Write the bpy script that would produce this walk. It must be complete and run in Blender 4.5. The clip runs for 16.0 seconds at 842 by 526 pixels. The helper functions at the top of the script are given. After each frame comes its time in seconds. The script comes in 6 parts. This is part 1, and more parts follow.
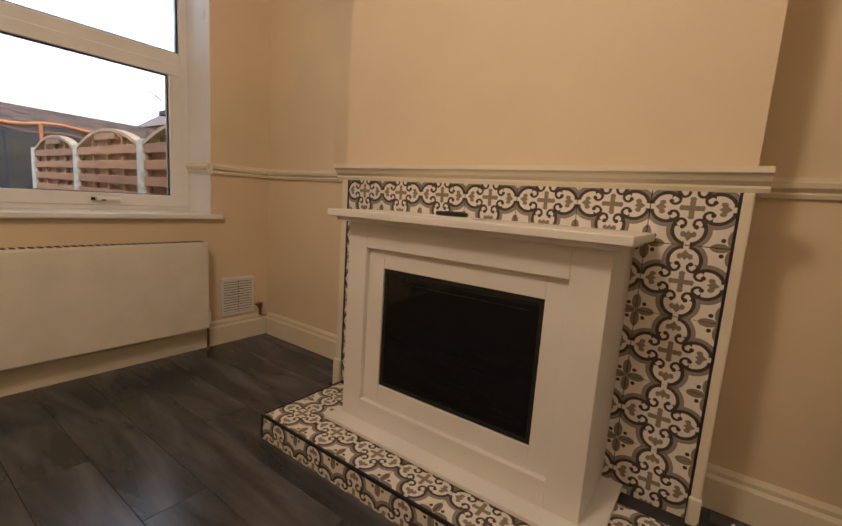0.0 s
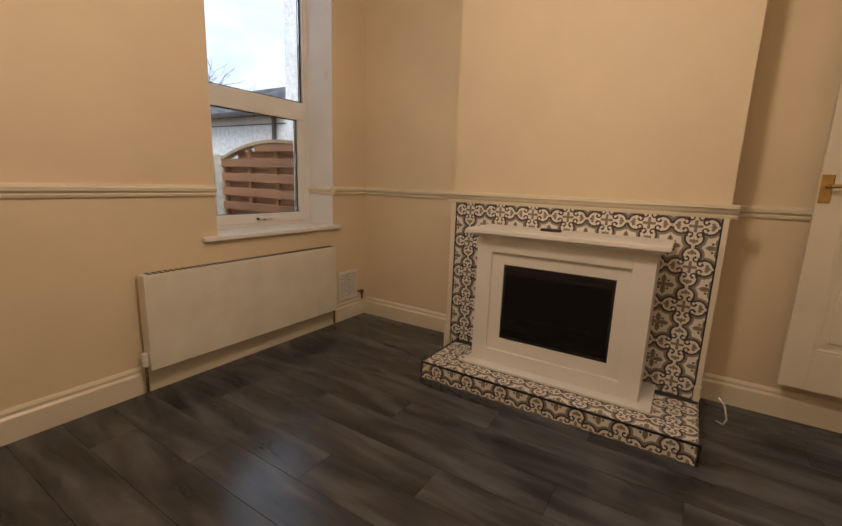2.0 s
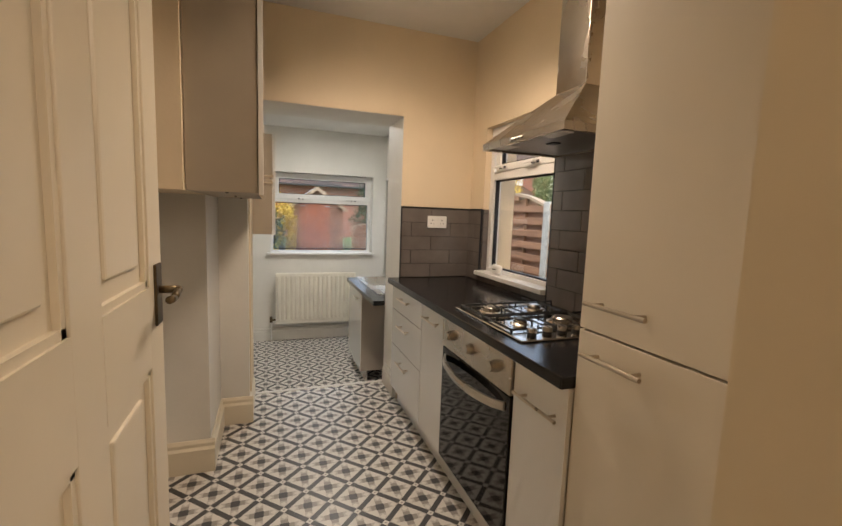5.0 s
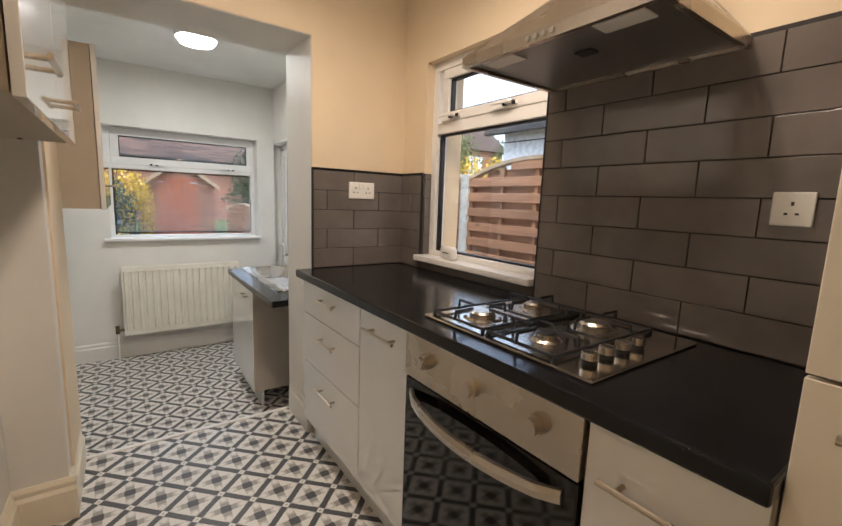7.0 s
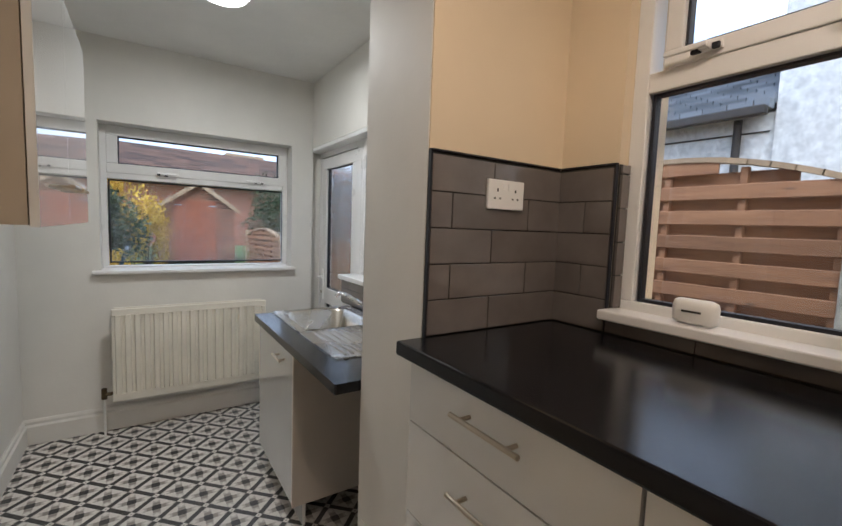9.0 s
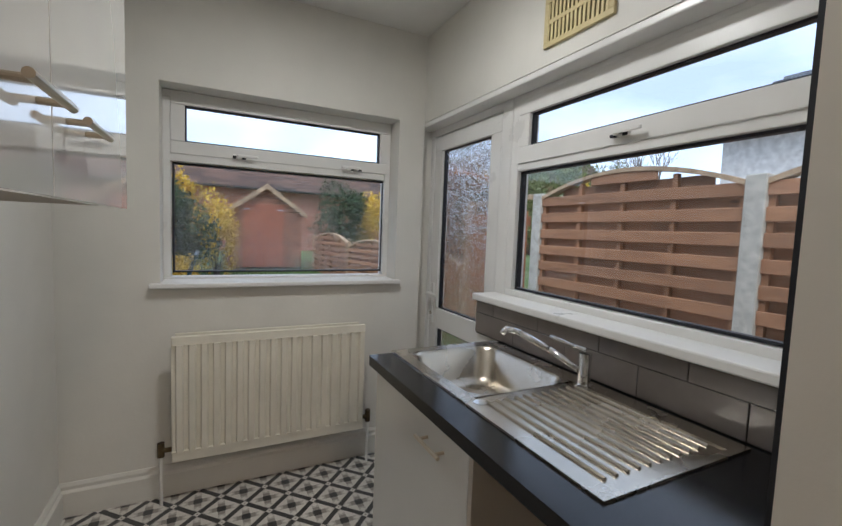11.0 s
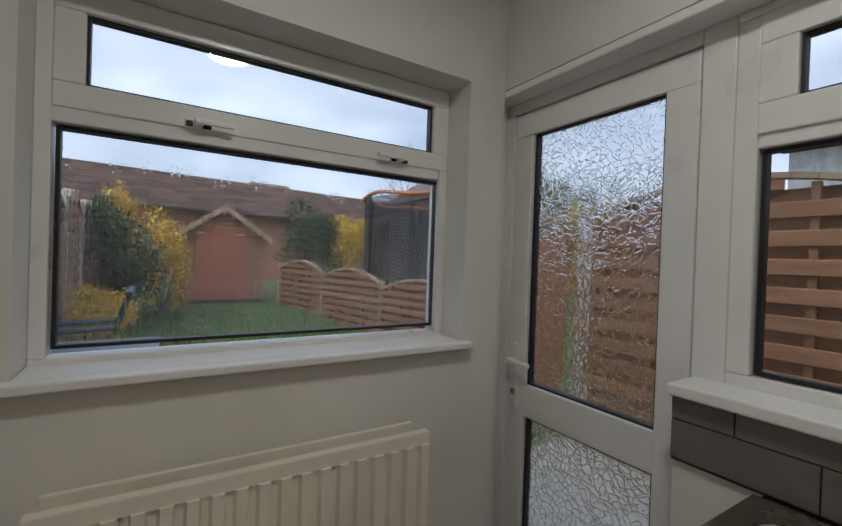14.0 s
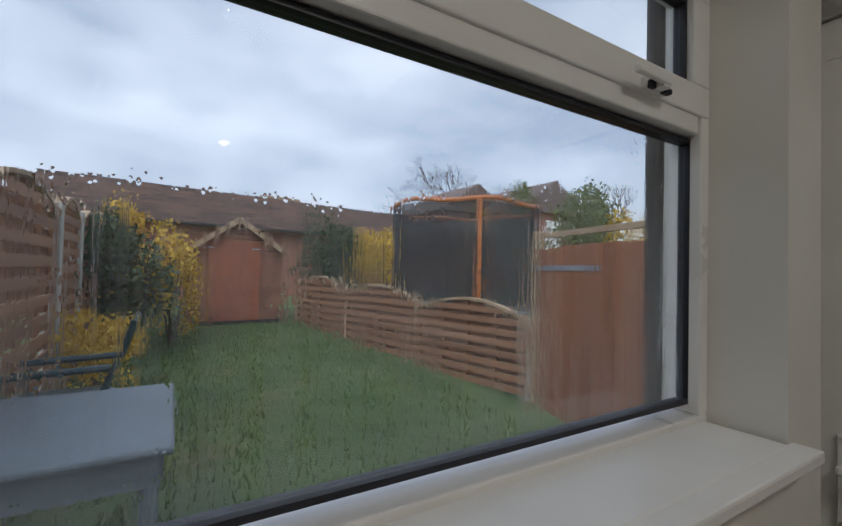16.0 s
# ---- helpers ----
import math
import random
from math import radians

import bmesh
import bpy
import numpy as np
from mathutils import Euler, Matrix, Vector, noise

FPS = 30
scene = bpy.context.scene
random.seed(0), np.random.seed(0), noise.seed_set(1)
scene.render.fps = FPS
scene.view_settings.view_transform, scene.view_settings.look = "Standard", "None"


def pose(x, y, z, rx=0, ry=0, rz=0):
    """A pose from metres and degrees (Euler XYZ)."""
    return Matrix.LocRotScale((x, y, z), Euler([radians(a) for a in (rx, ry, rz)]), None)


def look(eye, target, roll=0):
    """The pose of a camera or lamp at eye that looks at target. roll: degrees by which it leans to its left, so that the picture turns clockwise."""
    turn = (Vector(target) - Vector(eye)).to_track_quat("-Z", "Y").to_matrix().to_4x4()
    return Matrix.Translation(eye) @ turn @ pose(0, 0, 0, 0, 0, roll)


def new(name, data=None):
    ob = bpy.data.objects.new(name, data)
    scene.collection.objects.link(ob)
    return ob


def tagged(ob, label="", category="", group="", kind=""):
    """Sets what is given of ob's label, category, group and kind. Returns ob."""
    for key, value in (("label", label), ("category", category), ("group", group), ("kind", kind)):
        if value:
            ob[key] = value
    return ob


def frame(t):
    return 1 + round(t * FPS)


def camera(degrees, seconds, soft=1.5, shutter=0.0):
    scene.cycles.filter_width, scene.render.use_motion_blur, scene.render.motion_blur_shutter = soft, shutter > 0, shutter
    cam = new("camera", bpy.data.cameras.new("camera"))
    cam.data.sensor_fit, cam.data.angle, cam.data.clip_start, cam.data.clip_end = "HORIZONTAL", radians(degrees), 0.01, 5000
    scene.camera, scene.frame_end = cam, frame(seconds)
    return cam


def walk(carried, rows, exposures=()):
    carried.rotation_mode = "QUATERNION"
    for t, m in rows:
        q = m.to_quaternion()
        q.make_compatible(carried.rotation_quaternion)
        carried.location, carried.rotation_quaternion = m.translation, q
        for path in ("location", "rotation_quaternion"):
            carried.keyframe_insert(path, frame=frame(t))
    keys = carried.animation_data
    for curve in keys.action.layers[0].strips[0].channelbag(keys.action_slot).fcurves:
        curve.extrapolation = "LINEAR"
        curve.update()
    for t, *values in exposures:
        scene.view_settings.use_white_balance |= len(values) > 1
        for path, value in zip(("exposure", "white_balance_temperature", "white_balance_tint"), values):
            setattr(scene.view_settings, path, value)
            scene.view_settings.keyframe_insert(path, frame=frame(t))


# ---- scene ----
cam = camera(90.4, 16.0)

PATH = [
    (0, (0.641, -5.17, 1.155), (2.251, -4.02, 0.864), 3.8),
    (0.5, (0.329, -5.255, 1.161), (2.053, -4.297, 0.831), 3.9),
    (1, (0.006, -5.297, 1.223), (1.798, -4.483, 0.869), 3.8),
    (1.5, (-0.28, -5.285, 1.31), (1.485, -4.427, 0.925), 2.7),
    (2, (-0.469, -5.056, 1.36), (1.189, -4.004, 0.976), 2.0),
    (2.5, (-0.571, -4.741, 1.372), (0.749, -3.285, 1.003), 0.9),
    (3, (-0.645, -4.311, 1.38), (0.257, -2.551, 1.08), 0.8),
    (3.2, (-0.682, -4.131, 1.403), (0.078, -2.306, 1.1), 1.5),
    (5.3, (-0.789, -2.709, 1.327), (-0.114, -0.838, 1.114), 2.0),
    (5.5, (-0.787, -2.63, 1.305), (0.032, -0.818, 1.09), 2.2),
    (6, (-0.762, -2.416, 1.29), (0.274, -0.723, 1.05), 2.3),
    (6.5, (-0.739, -2.219, 1.291), (0.378, -0.582, 1.02), 2.1),
    (7, (-0.699, -2.041, 1.268), (0.451, -0.431, 0.976), 2.1),
    (7.5, (-0.617, -1.812, 1.21), (0.556, -0.219, 0.916), 2.1),
    (8, (-0.575, -1.562, 1.239), (0.608, 0.028, 0.974), 2.1),
    (8.5, (-0.558, -1.261, 1.241), (0.612, 0.349, 1.035), 2.0),
    (9, (-0.558, -0.931, 1.209), (0.544, 0.728, 1.037), 2.1),
    (9.5, (-0.593, -0.614, 1.19), (0.402, 1.114, 1.043), 2.2),
    (10, (-0.634, -0.338, 1.143), (0.285, 1.433, 1.003), 2.1),
    (10.2, (-0.617, -0.241, 1.135), (0.266, 1.548, 0.991), 2.2),
    (12.3, (-0.543, 0.552, 1.27), (0.422, 2.295, 1.099), 2.0),
    (12.5, (-0.536, 0.595, 1.3), (0.456, 2.324, 1.132), 2.0),
    (13, (-0.499, 0.731, 1.316), (0.532, 2.439, 1.177), 2.0),
    (13.5, (-0.495, 0.961, 1.202), (0.548, 2.665, 1.118), 2.0),
    (13.6, (-0.504, 1.018, 1.16), (0.542, 2.722, 1.106), 1.9),
    (14, (-0.519, 1.268, 1.146), (0.533, 2.968, 1.128), 2.0),
    (14.5, (-0.536, 1.63, 1.158), (0.52, 3.328, 1.172), 1.8),
    (15, (-0.579, 1.917, 1.159), (0.475, 3.617, 1.197), 2.0),
    (15.5, (-0.608, 2.082, 1.167), (0.434, 3.789, 1.211), 1.5),
    (16, (-0.559, 2.199, 1.153), (0.472, 3.913, 1.197), 1.3),
]
EXPOSURES = [(0, 0.2, 6500, 10), (3.2, 0.1, 6500, 10), (5.3, 0.55, 6400, 10), (7.0, 0.65, 6050, 10), (8.0, 0.5, 5950, 10), (9.0, 0.18, 5850, 10), (10.2, 0.0, 5900, 10),
             (12.3, -0.45, 6200, 10), (14.0, -0.8, 6250, 10), (16.0, -0.92, 6350, 10)]
walk(cam, [(t, look(eye, target, roll)) for t, eye, target, roll in PATH], EXPOSURES)

# ---- light ----
world = bpy.data.worlds.new("overcast_sky")
scene.world = world
world.use_nodes = True
wn, wl = world.node_tree.nodes, world.node_tree.links
wn.clear()
sky = wn.new("ShaderNodeTexSky")
sky.sky_type, sky.sun_disc = "NISHITA", False
sky.sun_elevation, sky.sun_rotation = radians(50), radians(215)
cloud = wn.new("ShaderNodeTexNoise")
cloud.inputs["Scale"].default_value, cloud.inputs["Detail"].default_value = 2.6, 7.0
stretch = wn.new("ShaderNodeMapping")
stretch.inputs["Scale"].default_value = (1.0, 1.0, 2.2)
coord = wn.new("ShaderNodeTexCoord")
ramp = wn.new("ShaderNodeValToRGB")
ramp.color_ramp.elements[0].position, ramp.color_ramp.elements[1].position = 0.33, 0.70
ramp.color_ramp.elements[0].color, ramp.color_ramp.elements[1].color = (3.9, 4.7, 6.1, 1), (8.6, 9.3, 10.7, 1)
blend = wn.new("ShaderNodeMix")
blend.data_type, blend.inputs["Factor"].default_value = "RGBA", 0.85
back = wn.new("ShaderNodeBackground")
back.inputs["Strength"].default_value = 0.235
wout = wn.new("ShaderNodeOutputWorld")
wl.new(coord.outputs["Generated"], stretch.inputs["Vector"])
wl.new(stretch.outputs["Vector"], cloud.inputs["Vector"])
wl.new(cloud.outputs["Fac"], ramp.inputs["Fac"])
wl.new(sky.outputs["Color"], blend.inputs["A"])
wl.new(ramp.outputs["Color"], blend.inputs["B"])
wl.new(blend.outputs["Result"], back.inputs["Color"])
wl.new(back.outputs["Background"], wout.inputs["Surface"])


def lamp(name, kind, place, power, colour, size=0.1, target=None, spot=60):
    data = bpy.data.lights.new(name, kind)
    data.energy, data.color = power, colour
    if kind == "SUN":
        data.angle = radians(size)
    elif kind == "AREA":
        data.shape, data.size = "DISK", size
    else:
        data.shadow_soft_size = size
    if kind == "SPOT":
        data.spot_size, data.spot_blend = radians(spot), 0.6
    ob = new(name, data)
    ob.matrix_world = look(place, target) if target else pose(*place)
    return ob


lamp("sun", "SUN", (-7, -5, 12), 2.9, (1.0, 0.97, 0.93), 40, target=(0, 2, 0))
WARM = (1.0, 0.785, 0.60)
# ---- materials ----


def ins(node, **kw):
    for k, v in kw.items():
        node.inputs[k.replace("_", " ")].default_value = v
    return node


class Nodes:
    """A small writer of node materials."""

    def __init__(self, name):
        self.m = bpy.data.materials.new(name)
        self.m.use_nodes = True
        self.t = self.m.node_tree
        self.p = self.t.nodes["Principled BSDF"]

    def node(self, kind, **kw):
        return ins(self.t.nodes.new(kind), **kw)

    def link(self, a, b):
        self.t.links.new(a, b)

    def math(self, op, a, b=None, c=None):
        n = self.t.nodes.new("ShaderNodeMath")
        n.operation = op
        for i, v in enumerate((a, b, c)):
            if v is None:
                continue
            if isinstance(v, (int, float)):
                n.inputs[i].default_value = v
            else:
                self.link(v, n.inputs[i])
        return n.outputs[0]

    def mix(self, f, a, b, mode="MIX"):
        n = self.t.nodes.new("ShaderNodeMix")
        n.data_type, n.blend_type = "RGBA", mode
        for s, v in (("Factor", f), ("A", a), ("B", b)):
            if isinstance(v, (int, float)):
                n.inputs[s].default_value = v
            elif isinstance(v, tuple):
                n.inputs[s].default_value = (*v, 1) if len(v) == 3 else v
            else:
                self.link(v, n.inputs[s])
        return n.outputs["Result"]

    def coords(self, kind="Object", scale=(1, 1, 1), rot=(0, 0, 0)):
        c = self.t.nodes.new("ShaderNodeTexCoord")
        m = self.node("ShaderNodeMapping", Scale=scale, Rotation=tuple(radians(a) for a in rot))
        if kind == "World":
            g = self.t.nodes.new("ShaderNodeNewGeometry")
            self.link(g.outputs["Position"], m.inputs["Vector"])
        else:
            self.link(c.outputs[kind], m.inputs["Vector"])
        return m.outputs["Vector"]

    def noise(self, vec, scale, detail=4.0, rough=0.55, dist=0.0):
        n = self.node("ShaderNodeTexNoise", Scale=scale, Detail=detail, Roughness=rough, Distortion=dist)
        self.link(vec, n.inputs["Vector"])
        return n.outputs["Fac"]

    def ramp(self, f, *stops):
        n = self.t.nodes.new("ShaderNodeValToRGB")
        e = n.color_ramp.elements
        while len(e) < len(stops):
            e.new(0.5)
        for el, (p, c) in zip(e, stops):
            el.position, el.color = p, ((*c, 1) if isinstance(c, tuple) else (c, c, c, 1))
        self.link(f, n.inputs["Fac"])
        return n.outputs["Color"]

    def bump(self, height, strength=0.2, dist=0.01):
        n = self.node("ShaderNodeBump", Strength=strength, Distance=dist)
        self.link(height, n.inputs["Height"])
        self.link(n.outputs["Normal"], self.p.inputs["Normal"])

    def random(self):
        return self.t.nodes.new("ShaderNodeObjectInfo").outputs["Random"]

    def set(self, **kw):
        for k, v in kw.items():
            s = self.p.inputs[k.replace("_", " ")]
            if isinstance(v, (int, float)):
                s.default_value = v
            elif isinstance(v, tuple):
                s.default_value = (*v, 1) if len(v) == 3 else v
            else:
                self.link(v, s)
        return self


def plain(name, colour, rough=0.5, metal=0.0, vary=0.08, scale=3.0, bump=0.05, grain=120.0, coat=0.0, piece=0.0):
    """Paint, plaster, plastic or metal: two scales of variation and a fine relief."""
    n = Nodes(name)
    v = n.coords("World")
    big, fine = n.noise(v, scale, 5), n.noise(v, grain, 3)
    dark = tuple(c * (1 - 2 * vary) for c in colour)
    lite = tuple(min(1, c * (1 + vary)) for c in colour)
    col = n.ramp(big, (0.3, dark), (0.7, lite))
    if piece:
        r = n.math("MULTIPLY_ADD", n.random(), 2 * piece, 1 - piece)
        rgb = n.node("ShaderNodeCombineColor")
        for c in ("Red", "Green", "Blue"):
            n.link(r, rgb.inputs[c])
        col = n.mix(1.0, col, rgb.outputs[0], "MULTIPLY")
    n.set(Base_Color=col, Metallic=metal, Coat_Weight=coat)
    n.set(Roughness=n.math("MULTIPLY_ADD", big, 0.16, rough - 0.08))
    if bump:
        n.bump(fine, bump, 0.004)
    return n.m


CREAM = plain("cream_wall_paint", (0.75, 0.62, 0.44), 0.6, vary=0.04, scale=1.3, bump=0.12, grain=60)
WHITEWALL = plain("white_wall_paint", (0.73, 0.71, 0.66), 0.6, vary=0.05, scale=1.5, bump=0.15, grain=50)
CEIL = plain("ceiling_paint", (0.76, 0.75, 0.72), 0.7, vary=0.04, scale=2, bump=0.5, grain=22)
GLOSSWHITE = plain("white_gloss_woodwork", (0.76, 0.69, 0.55), 0.35, vary=0.04, scale=2, bump=0.05, grain=40)
UPVC = plain("white_upvc", (0.80, 0.79, 0.77), 0.3, vary=0.03, scale=4, bump=0.0)
GASKET = plain("black_gasket", (0.012, 0.013, 0.02), 0.5, vary=0.1, bump=0.0)
def glossier(m, ior):
    m.node_tree.nodes["Principled BSDF"].inputs["Coat IOR"].default_value = ior
    return m


SUITE = plain("white_painted_mdf", (0.78, 0.75, 0.70), 0.4, vary=0.03, scale=3, bump=0.03)
UNITWHITE = plain("gloss_white_unit", (0.74, 0.735, 0.71), 0.09, vary=0.02, scale=2, bump=0.0, coat=1.0)
glossier(UNITWHITE, 1.9)
UNITSIDE = plain("beige_unit_panel", (0.42, 0.36, 0.28), 0.5, vary=0.03, scale=4, bump=0.02)
PANELBEIGE = plain("beige_end_panel", (0.55, 0.50, 0.44), 0.5, vary=0.03, scale=4, bump=0.02)
HOBSTEEL = plain("polished_hob_steel", (0.58, 0.55, 0.50), 0.17, 1.0, vary=0.06, scale=9, bump=0.02, grain=200)
TALLWHITE = plain("matt_cream_appliance", (0.74, 0.68, 0.57), 0.35, vary=0.02, scale=2, bump=0.0)
STEEL = plain("brushed_steel", (0.56, 0.51, 0.44), 0.27, 1.0, vary=0.08, scale=5, bump=0.05, grain=200)
CHROME = plain("chrome", (0.75, 0.75, 0.75), 0.12, 1.0, vary=0.03, bump=0.0)
NICKEL = plain("brushed_nickel_handle", (0.55, 0.48, 0.38), 0.3, 1.0, vary=0.08, bump=0.0)
BRASS = plain("aged_brass", (0.60, 0.42, 0.16), 0.3, 1.0, vary=0.15, scale=20, bump=0.0)
DARKBRASS = plain("tarnished_brass", (0.16, 0.12, 0.07), 0.4, 1.0, vary=0.25, scale=30, bump=0.0)
BLACKGLASS = plain("black_glass", (0.006, 0.006, 0.006), 0.06, vary=0.1, bump=0.0)
BLACKIRON = plain("black_cast_iron", (0.012, 0.012, 0.013), 0.45, vary=0.2, bump=0.2, grain=150)
SOCKET = plain("white_plastic", (0.80, 0.79, 0.76), 0.3, vary=0.02, bump=0.0)
DARK = plain("dark_hole", (0.02, 0.02, 0.02), 0.6, vary=0.1, bump=0.0)
RADPAINT = plain("white_radiator_enamel", (0.78, 0.74, 0.64), 0.35, vary=0.05, scale=5, bump=0.0)
COPPER = plain("painted_pipe", (0.25, 0.16, 0.10), 0.45, 0.6, vary=0.3, scale=20, bump=0.0)
VENTCREAM = plain("cream_plastic_vent", (0.62, 0.52, 0.28), 0.45, vary=0.05, bump=0.0)
METRO = plain("grey_glazed_tile", (0.155, 0.135, 0.125), 0.14, vary=0.10, scale=6, bump=0.04, grain=14, coat=0.3, piece=0.10)
GROUT = plain("dark_grout", (0.035, 0.032, 0.03), 0.8, vary=0.15, scale=40, bump=0.3)
CONCRETE = plain("concrete_post", (0.46, 0.44, 0.39), 0.85, vary=0.14, scale=16, bump=0.6, grain=60)
RENDER = plain("white_roughcast", (0.72, 0.72, 0.71), 0.85, vary=0.13, scale=16, bump=1.0, grain=30)
PALE = plain("pale_timber", (0.42, 0.30, 0.19), 0.7, vary=0.15, scale=8, bump=0.2)
SLATE = plain("roof_slate", (0.11, 0.125, 0.14), 0.6, vary=0.2, scale=5, bump=0.3, piece=0.15)
SHEDWOOD = plain("shed_cladding", (0.27, 0.125, 0.075), 0.7, vary=0.18, scale=5, bump=0.3, piece=0.12)
SHEDDOOR = plain("shed_door_boards", (0.34, 0.11, 0.055), 0.65, vary=0.12, scale=5, bump=0.3)
ORANGE = plain("orange_foam", (0.52, 0.17, 0.05), 0.6, vary=0.1, bump=0.0)
NETTING = plain("black_net", (0.02, 0.022, 0.026), 0.8, vary=0.2, bump=0.2)
NETMESH = plain("open_black_net", (0.03, 0.033, 0.038), 0.8, vary=0.2, bump=0.2)
NETMESH.node_tree.nodes["Principled BSDF"].inputs["Alpha"].default_value = 0.72
BLUETARP = plain("grey_blue_plastic", (0.11, 0.145, 0.18), 0.4, vary=0.15, scale=4, bump=0.1)
CHAIRGREEN = plain("dark_green_plastic", (0.02, 0.055, 0.07), 0.4, vary=0.15, bump=0.0)
DARKTIMBER = plain("dark_brown_post", (0.035, 0.03, 0.028), 0.6, vary=0.2, bump=0.2)
BARK = plain("bark", (0.10, 0.08, 0.065), 0.9, vary=0.3, scale=8, bump=0.6)
STEP = plain("bare_stair_tread", (0.22, 0.12, 0.06), 0.55, vary=0.2, scale=10, bump=0.2)
BACKCARPET = plain("grey_threshold", (0.25, 0.25, 0.26), 0.6, vary=0.1, bump=0.1)
GALV = plain("galvanised_hinge", (0.42, 0.45, 0.5), 0.45, 0.8, vary=0.15, bump=0.1)


def leaf(name, a, b):
    n = Nodes(name)
    g = n.t.nodes.new("ShaderNodeNewGeometry").outputs["Random Per Island"]
    n.set(Base_Color=n.ramp(g, (0.0, a), (1.0, b)), Roughness=0.6)
    return n.m


SLATES = leaf("grey_slates", (0.055, 0.065, 0.08), (0.18, 0.20, 0.23))
ROOFTILE = leaf("brown_roof_tile", (0.085, 0.065, 0.06), (0.24, 0.145, 0.11))


def timber(name, dark, lite, scale):
    """Stained softwood: long grain, knots and a tone of its own for each board."""
    n = Nodes(name)
    v = n.coords("World", scale)
    grain, fine = n.noise(v, 3.0, 6, 0.65, 0.4), n.noise(v, 14.0, 4, 0.7)
    col = n.ramp(grain, (0.28, dark), (0.72, lite))
    col = n.mix(0.3, col, n.ramp(fine, (0.35, dark), (0.65, lite)))
    knot = n.t.nodes.new("ShaderNodeTexVoronoi")
    ins(knot, Scale=1.7)
    n.link(n.coords("World", (1, 1.2, 4)), knot.inputs["Vector"])
    col = n.mix(n.ramp(knot.outputs["Distance"], (0.03, 0.75), (0.09, 0.0)), col, tuple(0.35 * c for c in dark))
    r = n.math("MULTIPLY_ADD", n.random(), 0.34, 0.83)
    rgb = n.node("ShaderNodeCombineColor")
    for c in ("Red", "Green", "Blue"):
        n.link(r, rgb.inputs[c])
    n.set(Base_Color=n.mix(1.0, col, rgb.outputs[0], "MULTIPLY"), Roughness=0.65)
    n.bump(fine, 0.25, 0.003)
    return n.m


FENCE = timber("stained_fence_slat", (0.18, 0.085, 0.045), (0.385, 0.195, 0.10), (9, 0.8, 9))
GATEWOOD = timber("brown_gate_board", (0.20, 0.075, 0.035), (0.34, 0.135, 0.06), (9, 9, 0.8))
LEAFDARK = leaf("dark_green_leaves", (0.012, 0.03, 0.012), (0.05, 0.09, 0.03))
LEAFGOLD = leaf("golden_leaves", (0.45, 0.27, 0.02), (0.78, 0.54, 0.07))
LEAFGREEN = leaf("green_leaves", (0.05, 0.09, 0.025), (0.17, 0.19, 0.05))
GRASSBLADE = leaf("grass_blades", (0.03, 0.085, 0.015), (0.15, 0.20, 0.05))


def glass(name, rough=0.0, relief=0.0):
    n = Nodes(name)
    n.set(Base_Color=(0.95, 0.97, 0.97), Roughness=rough, Transmission_Weight=1.0, IOR=1.45)
    return n


def lit(name, colour, power):
    n = Nodes(name)
    n.set(Base_Color=(0.9, 0.9, 0.9), Emission_Color=colour, Emission_Strength=power)
    return n.m


CLEAR = glass("window_glass").m
# glass with condensation and water runs low on the pane
cg = glass("misted_window_glass")
cv = cg.coords("World")
cs = cg.t.nodes.new("ShaderNodeSeparateXYZ")
cg.link(cv, cs.inputs[0])
runs = cg.noise(cg.coords("World", (60, 1, 2.2)), 2.0, 3)
blot = cg.noise(cv, 5.0, 3)
low = cg.node("ShaderNodeMapRange", From_Min=1.38, From_Max=0.92, To_Min=0.0, To_Max=1.0)
cg.link(cg.math("ADD", cs.outputs[2], cg.math("MULTIPLY", cg.math("SUBTRACT", blot, 0.5), 0.5)), low.inputs["Value"])
wet = cg.math("MULTIPLY", low.outputs["Result"], cg.ramp(runs, (0.35, 0.35), (0.62, 1.0)))
cg.set(Roughness=cg.math("MULTIPLY", wet, 0.018))
drop = cg.t.nodes.new("ShaderNodeTexVoronoi")
ins(drop, Scale=130.0)
cg.link(cg.coords("World", (1, 1, 0.55)), drop.inputs["Vector"])
streaks = cg.math("MULTIPLY", cg.math("MULTIPLY", low.outputs["Result"], 0.6), cg.ramp(runs, (0.52, 0.0), (0.60, 1.0)))
cg.bump(cg.math("ADD", streaks, cg.math("MULTIPLY", cg.ramp(drop.outputs["Distance"], (0.12, 1.0), (0.3, 0.0)), cg.ramp(cg.noise(cv, 14, 2), (0.50, 0.0), (0.60, 1.0)))), 0.16, 0.001)
film_mix, film_white = cg.t.nodes.new("ShaderNodeMixShader"), cg.node("ShaderNodeBsdfTranslucent", Color=(0.85, 0.88, 0.9, 1))
cg.link(cg.math("MULTIPLY", wet, 0.065), film_mix.inputs[0])
cg.link(cg.p.outputs[0], film_mix.inputs[1])
cg.link(film_white.outputs[0], film_mix.inputs[2])
cg.link(film_mix.outputs[0], cg.t.nodes["Material Output"].inputs["Surface"])
MISTED = cg.m
BULB = lit("lit_bulb", (1.0, 0.80, 0.52), 25.0)
LED = lit("lit_led_diffuser", (1.0, 0.97, 0.9), 6.0)

